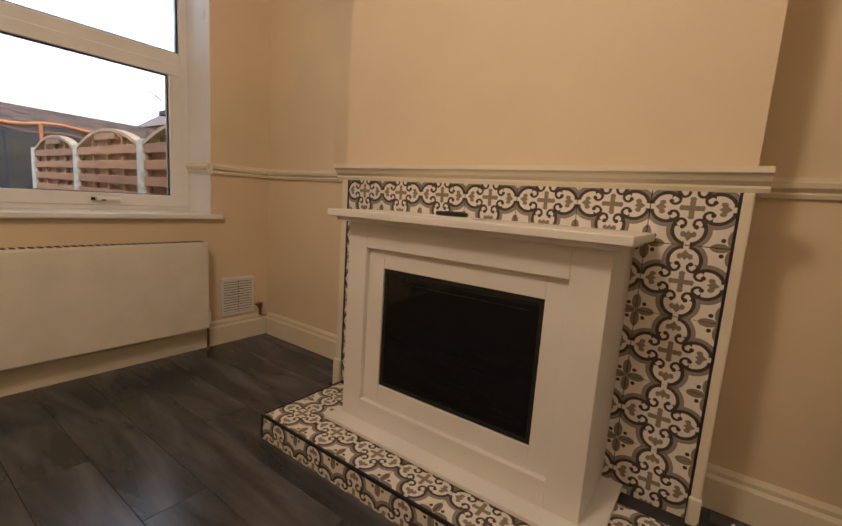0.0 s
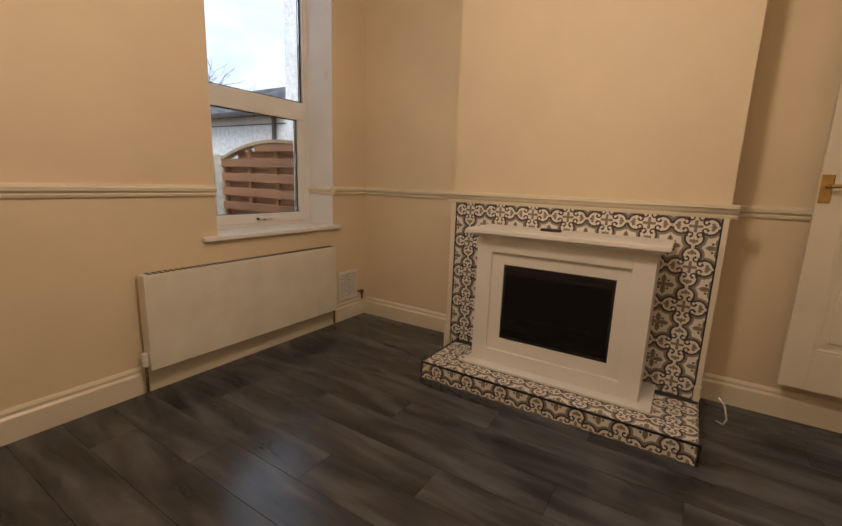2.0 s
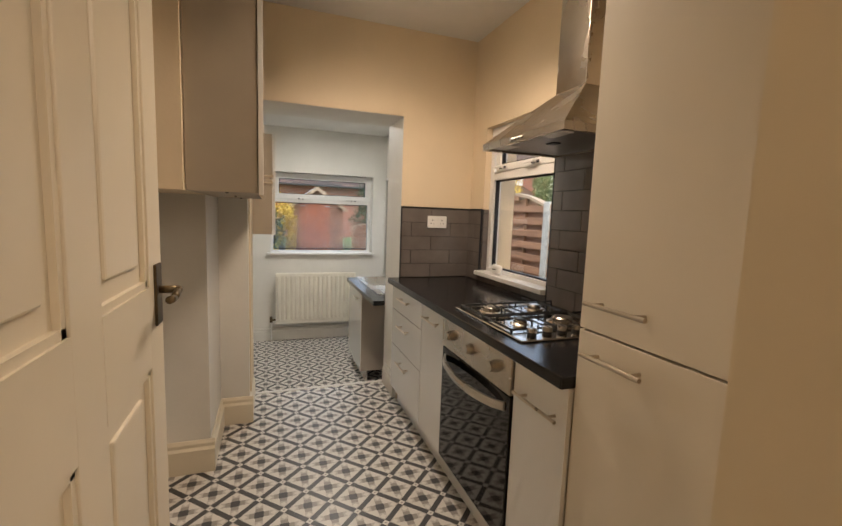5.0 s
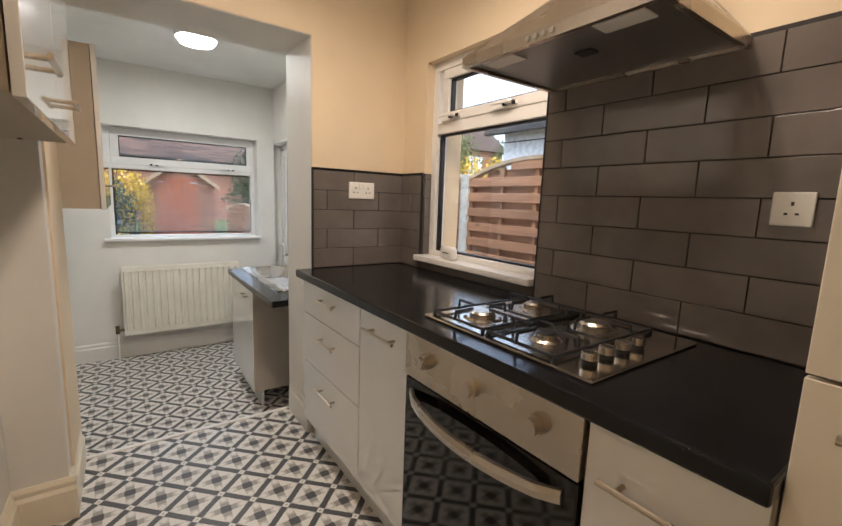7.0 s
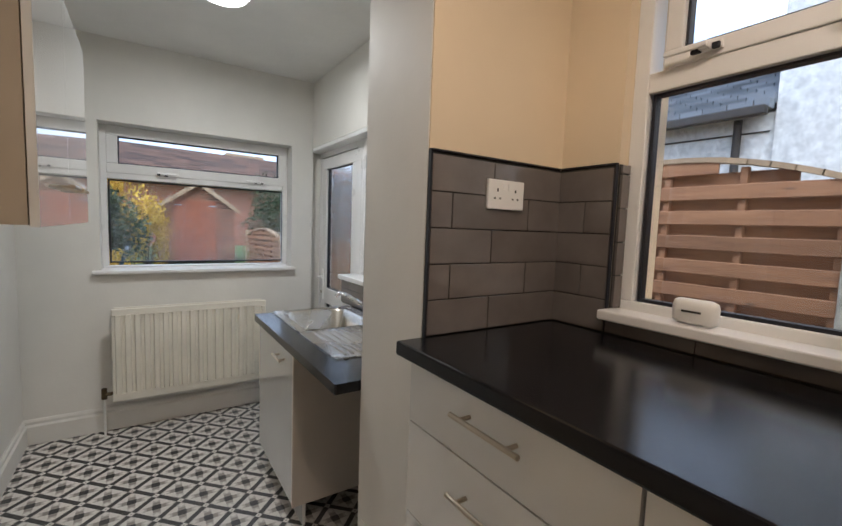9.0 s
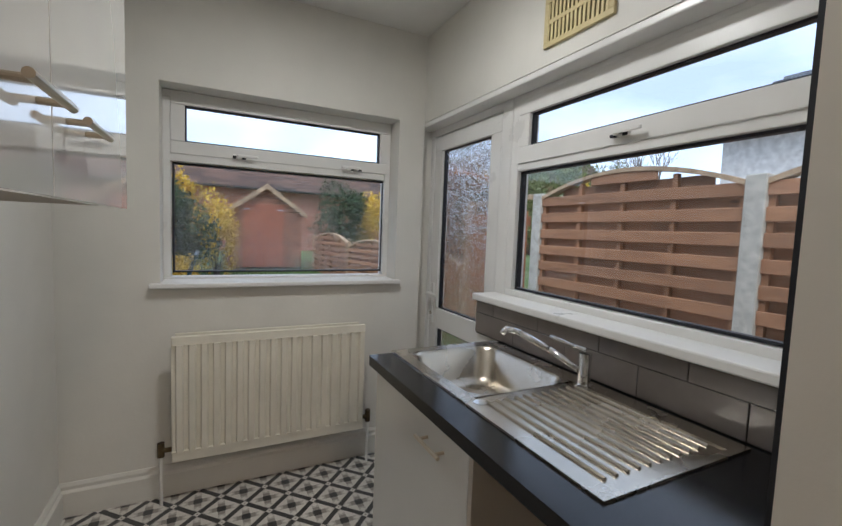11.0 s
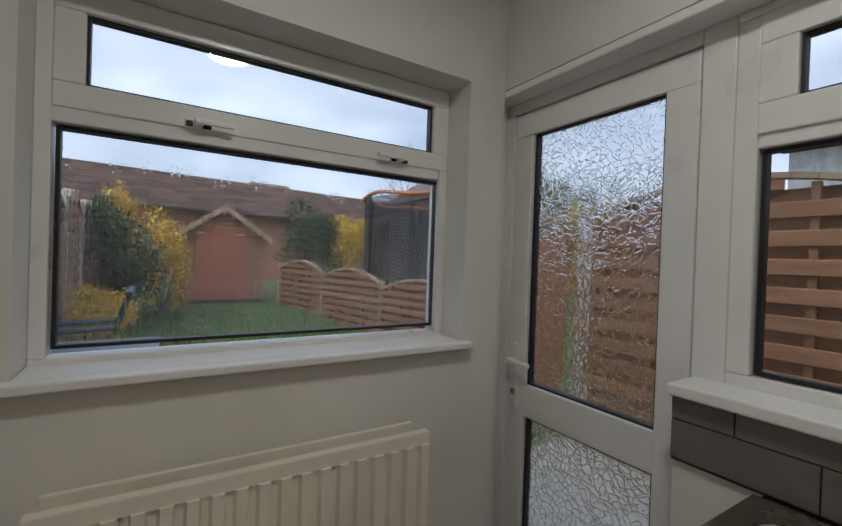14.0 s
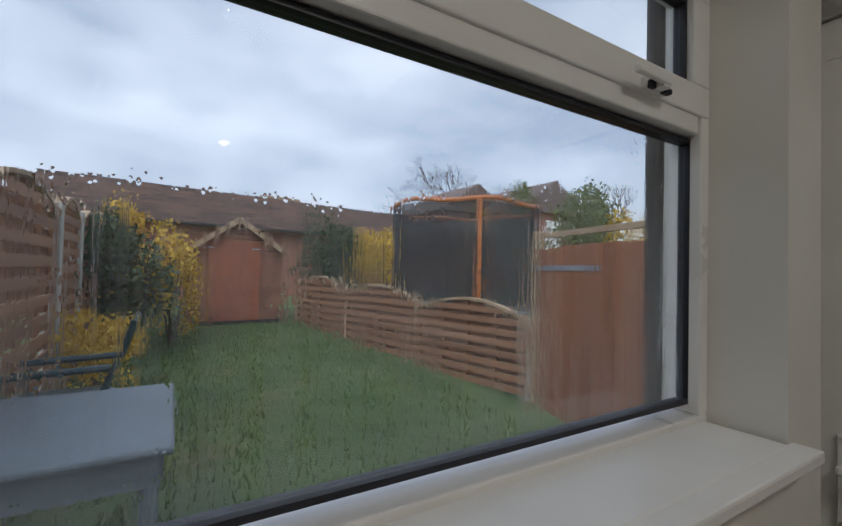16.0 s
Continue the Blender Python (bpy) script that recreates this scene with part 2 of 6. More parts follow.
gn = glass("leaf_textured_glass", 0.07)
vv = gn.coords("World", (1, 1, 1))
wob = gn.noise(vv, 9.0, 2, 0.5)
vor = gn.t.nodes.new("ShaderNodeTexVoronoi")
vor.feature = "DISTANCE_TO_EDGE"
ins(vor, Scale=40.0)
wv = gn.node("ShaderNodeVectorMath")
wv.operation = "MULTIPLY_ADD"
nz = gn.t.nodes.new("ShaderNodeTexNoise")
ins(nz, Scale=11.0, Detail=2.0)
gn.link(vv, nz.inputs["Vector"])
gn.link(nz.outputs["Color"], wv.inputs[0])
wv.inputs[1].default_value = (0.09, 0.09, 0.09)
gn.link(vv, wv.inputs[2])
gn.link(wv.outputs[0], vor.inputs["Vector"])
edge = gn.ramp(vor.outputs["Distance"], (0.0, 1.0), (0.07, 0.0))
gn.bump(edge, 0.45, 0.002)
LEAFGLASS = gn.m

# grey laminate planks
n = Nodes("dark_grey_oak_plank")
v = n.coords("Object", (1, 1, 1))
shift = n.node("ShaderNodeVectorMath")
shift.operation = "ADD"
comb = n.t.nodes.new("ShaderNodeCombineXYZ")
n.link(n.math("MULTIPLY", n.random(), 37.0), comb.inputs[0])
n.link(n.math("MULTIPLY", n.random(), 11.0), comb.inputs[1])
n.link(v, shift.inputs[0])
n.link(comb.outputs[0], shift.inputs[1])
st = n.node("ShaderNodeMapping", Scale=(0.8, 3.6, 1.0))
n.link(shift.outputs[0], st.inputs["Vector"])
grain = n.noise(st.outputs["Vector"], 2.3, 4, 0.5, 0.5)
fine = n.noise(st.outputs["Vector"], 14, 5, 0.7, 0.2)
col = n.ramp(grain, (0.32, (0.015, 0.016, 0.019)), (0.5, (0.046, 0.047, 0.053)), (0.70, (0.105, 0.107, 0.117)))
col = n.mix(0.14, col, n.ramp(fine, (0.3, (0.02, 0.02, 0.022)), (0.7, (0.11, 0.108, 0.11))))
n.set(Base_Color=col, Roughness=n.math("MULTIPLY_ADD", fine, 0.12, 0.17))
n.bump(fine, 0.05, 0.002)
PLANK = n.m

# patterned encaustic tile, 8-fold pattern on a 208 mm tile
n = Nodes("scroll_patterned_tile")
v = n.coords("Object", (1 / 0.104, 1 / 0.104, 1))
sep = n.t.nodes.new("ShaderNodeSeparateXYZ")
n.link(v, sep.inputs[0])
ua, ub = n.math("ABSOLUTE", sep.outputs[0]), n.math("ABSOLUTE", sep.outputs[1])
hi, lo = n.math("MAXIMUM", ua, ub), n.math("MINIMUM", ua, ub)


def dist(x, y, cx, cy, kx=1.0, ky=1.0):
    dx, dy = n.math("MULTIPLY", n.math("SUBTRACT", x, cx), kx), n.math("MULTIPLY", n.math("SUBTRACT", y, cy), ky)
    return n.math("SQRT", n.math("ADD", n.math("MULTIPLY", dx, dx), n.math("MULTIPLY", dy, dy)))


def band(d, r, w):
    return n.math("LESS_THAN", n.math("ABSOLUTE", n.math("SUBTRACT", d, r)), w)


WHITE_T, DARK_T, TAN_T, GREY_T = (0.80, 0.75, 0.68), (0.034, 0.019, 0.012), (0.24, 0.20, 0.135), (0.26, 0.235, 0.20)
lobe = dist(hi, lo, 0.585, 0.0)
outer = n.math("GREATER_THAN", hi, 0.38)
col = n.mix(n.math("MULTIPLY", n.math("GREATER_THAN", hi, 0.36), band(lobe, 0.47, 0.05)), WHITE_T, GREY_T)
col = n.mix(n.math("MULTIPLY", n.math("GREATER_THAN", hi, 0.34), band(lobe, 0.385, 0.045)), col, DARK_T)
col = n.mix(n.math("MULTIPLY", outer, band(lobe, 0.525, 0.010)), col, TAN_T)
curl = dist(hi, lo, 0.415, 0.215)
col = n.mix(n.math("MULTIPLY", band(curl, 0.12, 0.036), n.math("LESS_THAN", hi, 0.50)), col, DARK_T)
col = n.mix(n.math("LESS_THAN", dist(hi, lo, 0.50, 0.165), 0.058), col, DARK_T)
col = n.mix(n.math("LESS_THAN", n.math("ADD", n.math("MULTIPLY", n.math("ABSOLUTE", n.math("SUBTRACT", hi, 0.74)), 0.8), lo), 0.115), col, TAN_T)
col = n.mix(n.math("LESS_THAN", dist(hi, lo, 0.70, 0.125, 0.8, 1.0), 0.062), col, TAN_T)
col = n.mix(n.math("LESS_THAN", dist(hi, lo, 0.13, 0.0, 1.0, 2.4), 0.16), col, TAN_T)
col = n.mix(n.math("LESS_THAN", dist(hi, lo, 0.24, 0.0, 1.3, 1.0), 0.075), col, TAN_T)
col = n.mix(n.math("LESS_THAN", dist(hi, lo, 1.0, 0.75, 1.9, 1.0), 0.22), col, TAN_T)
col = n.mix(n.math("LESS_THAN", dist(hi, lo, 0.80, 0.80, 1.0, 1.0), 0.055), col, DARK_T)
edge_hi = n.math("GREATER_THAN", hi, 0.90)
col = n.mix(n.math("MULTIPLY", edge_hi, band(lo, 0.10, 0.03)), col, DARK_T)
col = n.mix(n.math("MULTIPLY", edge_hi, n.math("LESS_THAN", lo, 0.07)), col, WHITE_T)
wear = n.noise(n.coords("World"), 90, 3)
col = n.mix(0.06, col, n.ramp(wear, (0.3, 0.1), (0.7, 0.7)))
n.set(Base_Color=col, Roughness=0.32)
n.bump(wear, 0.05, 0.002)
PATTILE = n.m

# printed vinyl floor
n = Nodes("geometric_vinyl")
v = n.coords("World", (1, 1, 1))
sep = n.t.nodes.new("ShaderNodeSeparateXYZ")
n.link(v, sep.inputs[0])
PX = 0.2115
sx, sy = n.math("DIVIDE", sep.outputs[0], PX), n.math("DIVIDE", sep.outputs[1], PX)
d1, d2 = n.math("ADD", n.math("ADD", sx, sy), 0.17), n.math("ADD", n.math("SUBTRACT", sx, sy), -0.17)
f1, f2 = n.math("SUBTRACT", n.math("FRACT", d1), 0.5), n.math("SUBTRACT", n.math("FRACT", d2), 0.5)
e1, e2 = n.math("ABSOLUTE", f1), n.math("ABSOLUTE", f2)
p1, p2 = n.math("ABSOLUTE", n.math("ADD", f1, f2)), n.math("ABSOLUTE", n.math("SUBTRACT", f1, f2))
LIGHT_V, BLACK_V, GREY_V, PALE_V = (0.70, 0.67, 0.62), (0.016, 0.015, 0.016), (0.30, 0.27, 0.24), (0.50, 0.47, 0.43)
far_p, near_p = n.math("MAXIMUM", p1, p2), n.math("MINIMUM", p1, p2)
arm = n.math("LESS_THAN", near_p, 0.155)
notch = n.math("MULTIPLY", arm, n.math("LESS_THAN", n.math("ADD", n.math("ABSOLUTE", n.math("SUBTRACT", far_p, 0.60)), near_p), 0.15))
tri = n.math("MULTIPLY", arm, n.math("LESS_THAN", far_p, 0.40))
grit = n.noise(v, 150, 2)
col = n.mix(arm, LIGHT_V, PALE_V)
col = n.mix(tri, col, GREY_V)
col = n.mix(notch, col, LIGHT_V)
col = n.mix(n.math("LESS_THAN", far_p, 0.185), col, BLACK_V)
b1, b2 = n.math("GREATER_THAN", e1, 0.414), n.math("GREATER_THAN", e2, 0.414)
col = n.mix(n.math("MAXIMUM", b1, b2), col, BLACK_V)
col = n.mix(n.math("MULTIPLY", b1, b2), col, LIGHT_V)
x1, x2 = n.math("GREATER_THAN", e1, 0.472), n.math("GREATER_THAN", e2, 0.472)
col = n.mix(n.math("MULTIPLY", x1, x2), col, GREY_V)
col = n.mix(0.10, col, n.ramp(grit, (0.3, 0.2), (0.7, 0.6)))
n.set(Base_Color=col, Roughness=0.38)
VINYL = n.m

# speckled worktop
n = Nodes("black_speckled_worktop")
v = n.coords("World")
spk = n.t.nodes.new("ShaderNodeTexVoronoi")
ins(spk, Scale=42.0)
n.link(v, spk.inputs["Vector"])
col = n.ramp(spk.outputs["Distance"], (0.0, (0.20, 0.17, 0.14)), (0.09, (0.013, 0.013, 0.014)))
cut = n.ramp(n.noise(v, 7, 4), (0.45, 0.0), (0.68, 0.6))
n.set(Base_Color=n.mix(cut, (0.007, 0.007, 0.008), col), Roughness=n.math("MULTIPLY_ADD", n.noise(v, 6, 4), 0.10, 0.13), Specular_IOR_Level=0.32)
n.bump(n.noise(v, 180, 3), 0.08, 0.002)
WORKTOP = n.m

# grass ground
n = Nodes("lawn")
v = n.coords("World")
col = n.ramp(n.noise(v, 1.2, 6), (0.3, (0.035, 0.085, 0.02)), (0.55, (0.09, 0.145, 0.04)), (0.75, (0.16, 0.125, 0.06)))
n.set(Base_Color=col, Roughness=0.9)
n.bump(n.noise(v, 40, 4), 0.8, 0.03)
LAWN = n.m

# red brick with mortar
n = Nodes("red_brick_wall")
br = n.t.nodes.new("ShaderNodeTexBrick")
ins(br, Scale=1.0, Mortar_Size=0.006, Brick_Width=0.225, Row_Height=0.075, Color1=(0.38, 0.12, 0.06, 1), Color2=(0.26, 0.085, 0.05, 1), Mortar=(0.4, 0.36, 0.31, 1))
v = n.coords("Object", (1, 1, 1), (90, 0, 0))
n.link(v, br.inputs["Vector"])
n.set(Base_Color=br.outputs["Color"], Roughness=0.85)
BRICKWALL = n.m

# ---- building kit ----


def box(bm, x0, x1, y0, y1, z0, z1, bevel=0.0, turn=None):
    m = Matrix.Translation(((x0 + x1) / 2, (y0 + y1) / 2, (z0 + z1) / 2)) @ Matrix.Diagonal((abs(x1 - x0), abs(y1 - y0), abs(z1 - z0), 1))
    made = bmesh.ops.create_cube(bm, size=1, matrix=(turn @ m) if turn else m)["verts"]
    if bevel:
        edges = {e for q in made for e in q.link_edges}
        bmesh.ops.bevel(bm, geom=list(edges), offset=bevel, segments=2, affect="EDGES", profile=0.5)
    return bm


def rod(bm, a, b, r, seg=12, r2=None):
    a, b = Vector(a), Vector(b)
    d = b - a
    m = Matrix.Translation((a + b) / 2) @ d.to_track_quat("Z", "Y").to_matrix().to_4x4()
    bmesh.ops.create_cone(bm, cap_ends=True, segments=seg, radius1=r, radius2=r if r2 is None else r2, depth=d.length, matrix=m)
    return bm


def tube(bm, pts, r, seg=8):
    for a, b in zip(pts, pts[1:]):
        rod(bm, a, b, r, seg)
    for p in pts[1:-1]:
        bmesh.ops.create_uvsphere(bm, u_segments=seg, v_segments=6, radius=r, matrix=Matrix.Translation(p))
    return bm


def boxes(*rows, bevel=0.0):
    bm = bmesh.new()
    for r in rows:
        box(bm, *r, bevel=bevel)
    return bm


def extrude_profile(bm, pts, axis, a, b):
    """A closed profile carried straight along an axis. pts: the two other coordinates, in x, y, z order."""
    rings = []
    for s in (a, b):
        ring = []
        for p, q in pts:
            ring.append(bm.verts.new((s, p, q) if axis == "x" else (p, s, q) if axis == "y" else (p, q, s)))
        rings.append(ring)
    k = len(pts)
    for i in range(k):
        bm.faces.new((rings[0][i], rings[0][(i + 1) % k], rings[1][(i + 1) % k], rings[1][i]))
    bm.faces.new(rings[0])
    bm.faces.new(list(reversed(rings[1])))
    bmesh.ops.recalc_face_normals(bm, faces=bm.faces[:])
    return bm


def mesh(name, bm, material, smooth=False):
    me = bpy.data.meshes.new(name)
    if smooth:
        for f in bm.faces:
            f.smooth = True
    bm.to_mesh(me)
    bm.free()
    me.materials.append(material)
    return me


def solid(name, bm, material, label="", category="", group="", kind="", smooth=False):
    return tagged(new(name, mesh(name, bm, material, smooth)), label, category, group, kind)


def thing(name, place, label, category, group="", kind=""):
    ob = new(name)
    ob.matrix_basis = Matrix.Translation(place)
    ob.empty_display_size = 0.05
    return tagged(ob, label, category, group, kind)


def under(ob, parent):
    ob.parent = parent
    if parent.type == "EMPTY":
        ob.matrix_parent_inverse = parent.matrix_basis.inverted()
    return ob


def part(name, bm, material, parent, label="", smooth=False):
    ob = under(new(name, mesh(name, bm, material, smooth)), parent)
    return tagged(ob, label)


def structure(name, bm, material, label="", category="", smooth=False):
    return solid(name, bm, material, label, category or name.split("_")[0], kind="structure", smooth=smooth)


def wall_x(bm, x0, x1, y0, y1, z0, z1, holes=()):
    """A wall whose length runs along y; holes: (y0, y1, z0, z1)."""
    cuts = sorted({y0, y1, *(h[0] for h in holes), *(h[1] for h in holes)})
    for a, b in zip(cuts, cuts[1:]):
        spans = [(h[2], h[3]) for h in holes if h[0] <= a + 1e-6 and h[1] >= b - 1e-6]
        z = z0
        for lo_z, hi_z in sorted(spans):
            if lo_z > z:
                box(bm, x0, x1, a, b, z, lo_z)
            z = hi_z
        if z < z1:
            box(bm, x0, x1, a, b, z, z1)
    return bm


def wall_y(bm, x0, x1, y0, y1, z0, z1, holes=()):
    """A wall whose length runs along x; holes: (x0, x1, z0, z1)."""
    cuts = sorted({x0, x1, *(h[0] for h in holes), *(h[1] for h in holes)})
    for a, b in zip(cuts, cuts[1:]):
        spans = [(h[2], h[3]) for h in holes if h[0] <= a + 1e-6 and h[1] >= b - 1e-6]
        z = z0
        for lo_z, hi_z in sorted(spans):
            if lo_z > z:
                box(bm, a, b, y0, y1, z, lo_z)
            z = hi_z
        if z < z1:
            box(bm, a, b, y0, y1, z, z1)
    return bm


# ---- large structure ----
FD = 0.19      # dining floor
FU = -0.25     # utility floor
GZ = -0.42     # garden ground
XE, XB, YW = 2.31, 2.05, -2.70   # dining east wall, chimney breast, window wall

structure("floor_dining", boxes((-1.2, XE, -6.27, YW, FD - 0.25, FD - 0.012)), GROUT, "subfloor under dark grey laminate planks", "floor")
structure("floor_kitchen", boxes((-1.32, 0.62, -2.58, 0.345, -0.3, 0.0)), VINYL, "black and white geometric patterned vinyl floor", "floor")
structure("floor_utility", boxes((-1.22, 0.86, 0.345, 2.52, FU - 0.2, FU)), VINYL, "black and white geometric patterned vinyl floor, one step down", "floor")
structure("step_trim", boxes((-0.93, 0.10, 0.335, 0.357, -0.02, 0.008), bevel=0.003), UPVC, "white edge trim at the step down", "trim")
structure("threshold_kitchen", boxes((-1.04, -0.345, -2.72, -2.57, 0.0, FD - 0.004)), BACKCARPET, "grey threshold step in the doorway", "threshold")

bm = bmesh.new()
wall_y(bm, -1.2, 0.72, YW, -2.58, 0.0, 3.1, [(-1.04, -0.345, 0.0, 2.20)])
wall_y(bm, 0.72, XE + 0.3, YW, -2.36, -0.4, 3.1, [(0.965, 1.93, 0.985, 2.86)])
structure("wall_window", bm, CREAM, "cream painted wall with window and doorway", "wall")
structure("wall_east", boxes((XE, XE + 0.3, -6.6, YW, -0.4, 3.1)), CREAM, "cream painted plaster wall", "wall")
structure("wall_west", boxes((-1.45, -1.14, -6.5, YW, -0.4, 3.1)), CREAM, "cream painted plaster wall", "wall")
bm = bmesh.new()
wall_y(bm, -1.45, XE, -6.5, -6.27, -0.1, 3.1, [(1.45, 2.2, 0.41, 2.4)])
structure("wall_stair", bm, CREAM, "cream painted wall with a stair opening", "wall")
structure("stairwell_shell", boxes((1.25, 1.45, -7.6, -6.5, 0, 3.1), (2.2, 2.4, -7.6, -6.5, 0, 3.1), (1.25, 2.4, -7.8, -7.6, 0, 3.1)), CREAM, "dim plaster stairwell", "wall")
structure("chimney_breast", boxes((XB, XE, -5.218, -3.70, FD - 0.1, 3.1)), CREAM, "cream painted chimney breast", "wall")
structure("ceiling_dining", boxes((-1.45, XE + 0.3, -6.5, -2.36, 3.1, 3.25)), CEIL, "white painted ceiling", "ceiling")

# kitchen and utility shells
structure("wall_kitchen_left", boxes((-1.5, -1.30, -2.70, 0.37, -0.3, 2.6), (-1.30, -1.09, -0.56, 0.37, -0.3, 2.6)), WHITEWALL, "white painted wall with a stepped projection", "wall")
bm = bmesh.new()
wall_x(bm, 0.612, 0.86, -2.58, 0.0, -0.4, 2.6, [(-0.99, -0.205, 0.965, 1.967)])
structure("wall_kitchen_right", bm, CREAM, "cream painted kitchen wall with window", "wall")
bm = bmesh.new()
wall_y(bm, -1.09, 0.612, 0.0, 0.37, -0.3, 2.6, [(-0.916, 0.075, -0.3, 2.03)])
arch = structure("wall_archway", bm, CREAM, "cream painted wall with a wide opening", "wall")
box_bm = boxes((-1.089, -0.924, -0.075, 0.37, 0.0, 2.03))
structure("pier_archway", box_bm, WHITEWALL, "painted pier beside the opening", "wall")
structure("ceiling_kitchen", boxes((-1.5, 0.86, -2.70, 0.37, 2.6, 2.75)), CEIL, "white painted ceiling", "ceiling")
structure("wall_utility_left", boxes((-1.45, -1.21, 0.37, 2.75, -0.5, 2.345)), WHITEWALL, "white painted wall", "wall")
bm = bmesh.new()
wall_y(bm, -1.21, 0.62, 2.52, 2.76, -0.5, 2.345, [(-0.80, 0.45, 0.825, 1.82)])
structure("wall_utility_end", bm, WHITEWALL, "white painted wall with window", "wall")
bm = bmesh.new()
wall_x(bm, 0.62, 0.82, 0.37, 2.76, -0.5, 2.345, [(1.835, 2.60, FU, 1.825), (0.40, 1.835, 0.835, 1.825)])
structure("wall_utility_right", bm, WHITEWALL, "white painted wall with back door and window", "wall")
structure("utility_arch_back", boxes((0.075, 0.62, 0.37, 0.378, FU, 2.345), (-1.21, -0.916, 0.37, 0.378, FU, 2.345), (-0.916, 0.075, 0.37, 0.378, 2.03, 2.345)), WHITEWALL, "white painted wall round the opening", "wall")
structure("arch_soffit_paint", boxes((0.0715, 0.0745, 0.004, 0.37, 0.0, 2.027), (-0.916, 0.075, 0.004, 0.37, 2.0265, 2.0295)), WHITEWALL, "white painted reveal of the opening", "wall")
structure("ceiling_utility", boxes((-1.45, 0.86, 0.37, 2.76, 2.345, 2.45)), CEIL, "white textured ceiling", "ceiling")


def skirting(name, axis, a, b, face, sign, z, h=0.15, material=GLOSSWHITE, t=0.02):
    prof = [(0, 0), (t, 0), (t, h * 0.72), (t * 0.55, h * 0.80), (t * 0.6, h * 0.90), (t * 0.25, h), (0, h)]
    pts = [(face + sign * p, z + q) for p, q in prof]
    return structure(name, extrude_profile(bmesh.new(), pts, axis, a, b), material, "painted moulded skirting board", "skirting board")


def dado(name, axis, a, b, face, sign, z=1.235, h=0.062):
    prof = [(0, 0), (0.012, 0.0), (0.016, 0.012), (0.012, 0.018), (0.026, 0.03), (0.028, 0.045), (0.016, 0.05), (0.014, h), (0, h)]
    pts = [(face + sign * p, z + q * h / 0.062) for p, q in prof]
    return structure(name, extrude_profile(bmesh.new(), pts, axis, a, b), GLOSSWHITE, "painted dado rail moulding", "dado rail")


skirting("baseboard_window", "x", -0.28, XE, YW, -1, FD)
skirting("baseboard_recess", "y", -3.70, YW - 0.021, XE, -1, FD)
skirting("baseboard_recess_south", "y", -6.27, -5.22, XE, -1, FD)
skirting("baseboard_south", "x", -1.2, XE - 0.022, -6.27, 1, FD, 0.2)
skirting("baseboard_west", "y", -6.25, -2.735, -1.14, 1, FD)
dado("dado_window_a", "x", -0.25, 0.965, YW, -1)
dado("dado_window_b", "x", 1.93, XE, YW, -1)
dado("dado_recess", "y", -3.70, YW - 0.029, XE, -1)
dado("dado_recess_south", "y", -5.57, -5.22, XE, -1)
dado("dado_west", "y", -6.2, -2.735, -1.14, 1)
dado("dado_reveal", "y", YW + 0.002, -2.45, 1.93, -1)
# utility and kitchen skirtings
skirting("baseboard_utility_end", "x", -1.21, 0.62, 2.52, -1, FU, 0.16, WHITEWALL)
skirting("baseboard_utility_left", "y", 0.40, 2.498, -1.21, 1, FU, 0.16, WHITEWALL)
skirting("baseboard_pier_face", "x", -1.112, -0.903, -0.075, -1, 0.0, 0.17, GLOSSWHITE, 0.022)
skirting("baseboard_pier_side", "y", -0.075, 0.33, -0.924, 1, 0.0, 0.17, GLOSSWHITE, 0.02)
skirting("baseboard_projection", "x", -1.30, -1.069, -0.56, -1, 0.0, 0.17, GLOSSWHITE, 0.022)
skirting("baseboard_projection_side", "y", -0.56, -0.098, -1.09, 1, 0.0, 0.17, GLOSSWHITE, 0.02)
skirting("baseboard_arch_right", "y", 0.02, 0.33, 0.0715, -1, 0.0, 0.17, WHITEWALL, 0.018)
skirting("baseboard_kitchen_left", "y", -2.55, -0.583, -1.30, 1, 0.0, 0.17, GLOSSWHITE)

# doorway frame between dining room and kitchen
bm = boxes((-1.043, -1.018, -2.705, -2.575, 0.0, 2.2), (-0.366, -0.342, -2.705, -2.575, 0.0, 2.2), (-1.04, -0.345, -2.705, -2.575, 2.175, 2.2))
structure("doorframe_kitchen", bm, GLOSSWHITE, "painted timber door lining", "door frame")
for name, a, b in (("architrave_right", -0.352, -0.256), ("architrave_left", -1.136, -1.035)):
    pts = [(a, YW), (a, YW - 0.014), (a + (b - a) * 0.3, YW - 0.022), (a + (b - a) * 0.75, YW - 0.026), (b, YW - 0.03), (b, YW)]
    structure(name, extrude_profile(bmesh.new(), pts, "z", FD, 2.28), GLOSSWHITE, "painted moulded architrave", "architrave")

# stair treads behind the opening
bm = boxes((1.45, 2.2, -6.55, -6.24, 0.385, 0.412), (1.45, 2.2, -6.80, -6.5, 0.575, 0.6), (1.45, 2.2, -7.05, -6.76, 0.76, 0.785))
structure("stair_treads", bm, STEP, "bare brown timber stair treads", "stairs")
structure("stair_risers", boxes((1.45, 2.2, -6.56, -6.54, 0.1, 0.575), (1.45, 2.2, -6.8, -6.78, 0.41, 0.76), (1.45, 2.2, -7.6, -7.02, 0.41, 0.95)), GLOSSWHITE, "painted stair risers", "stairs")


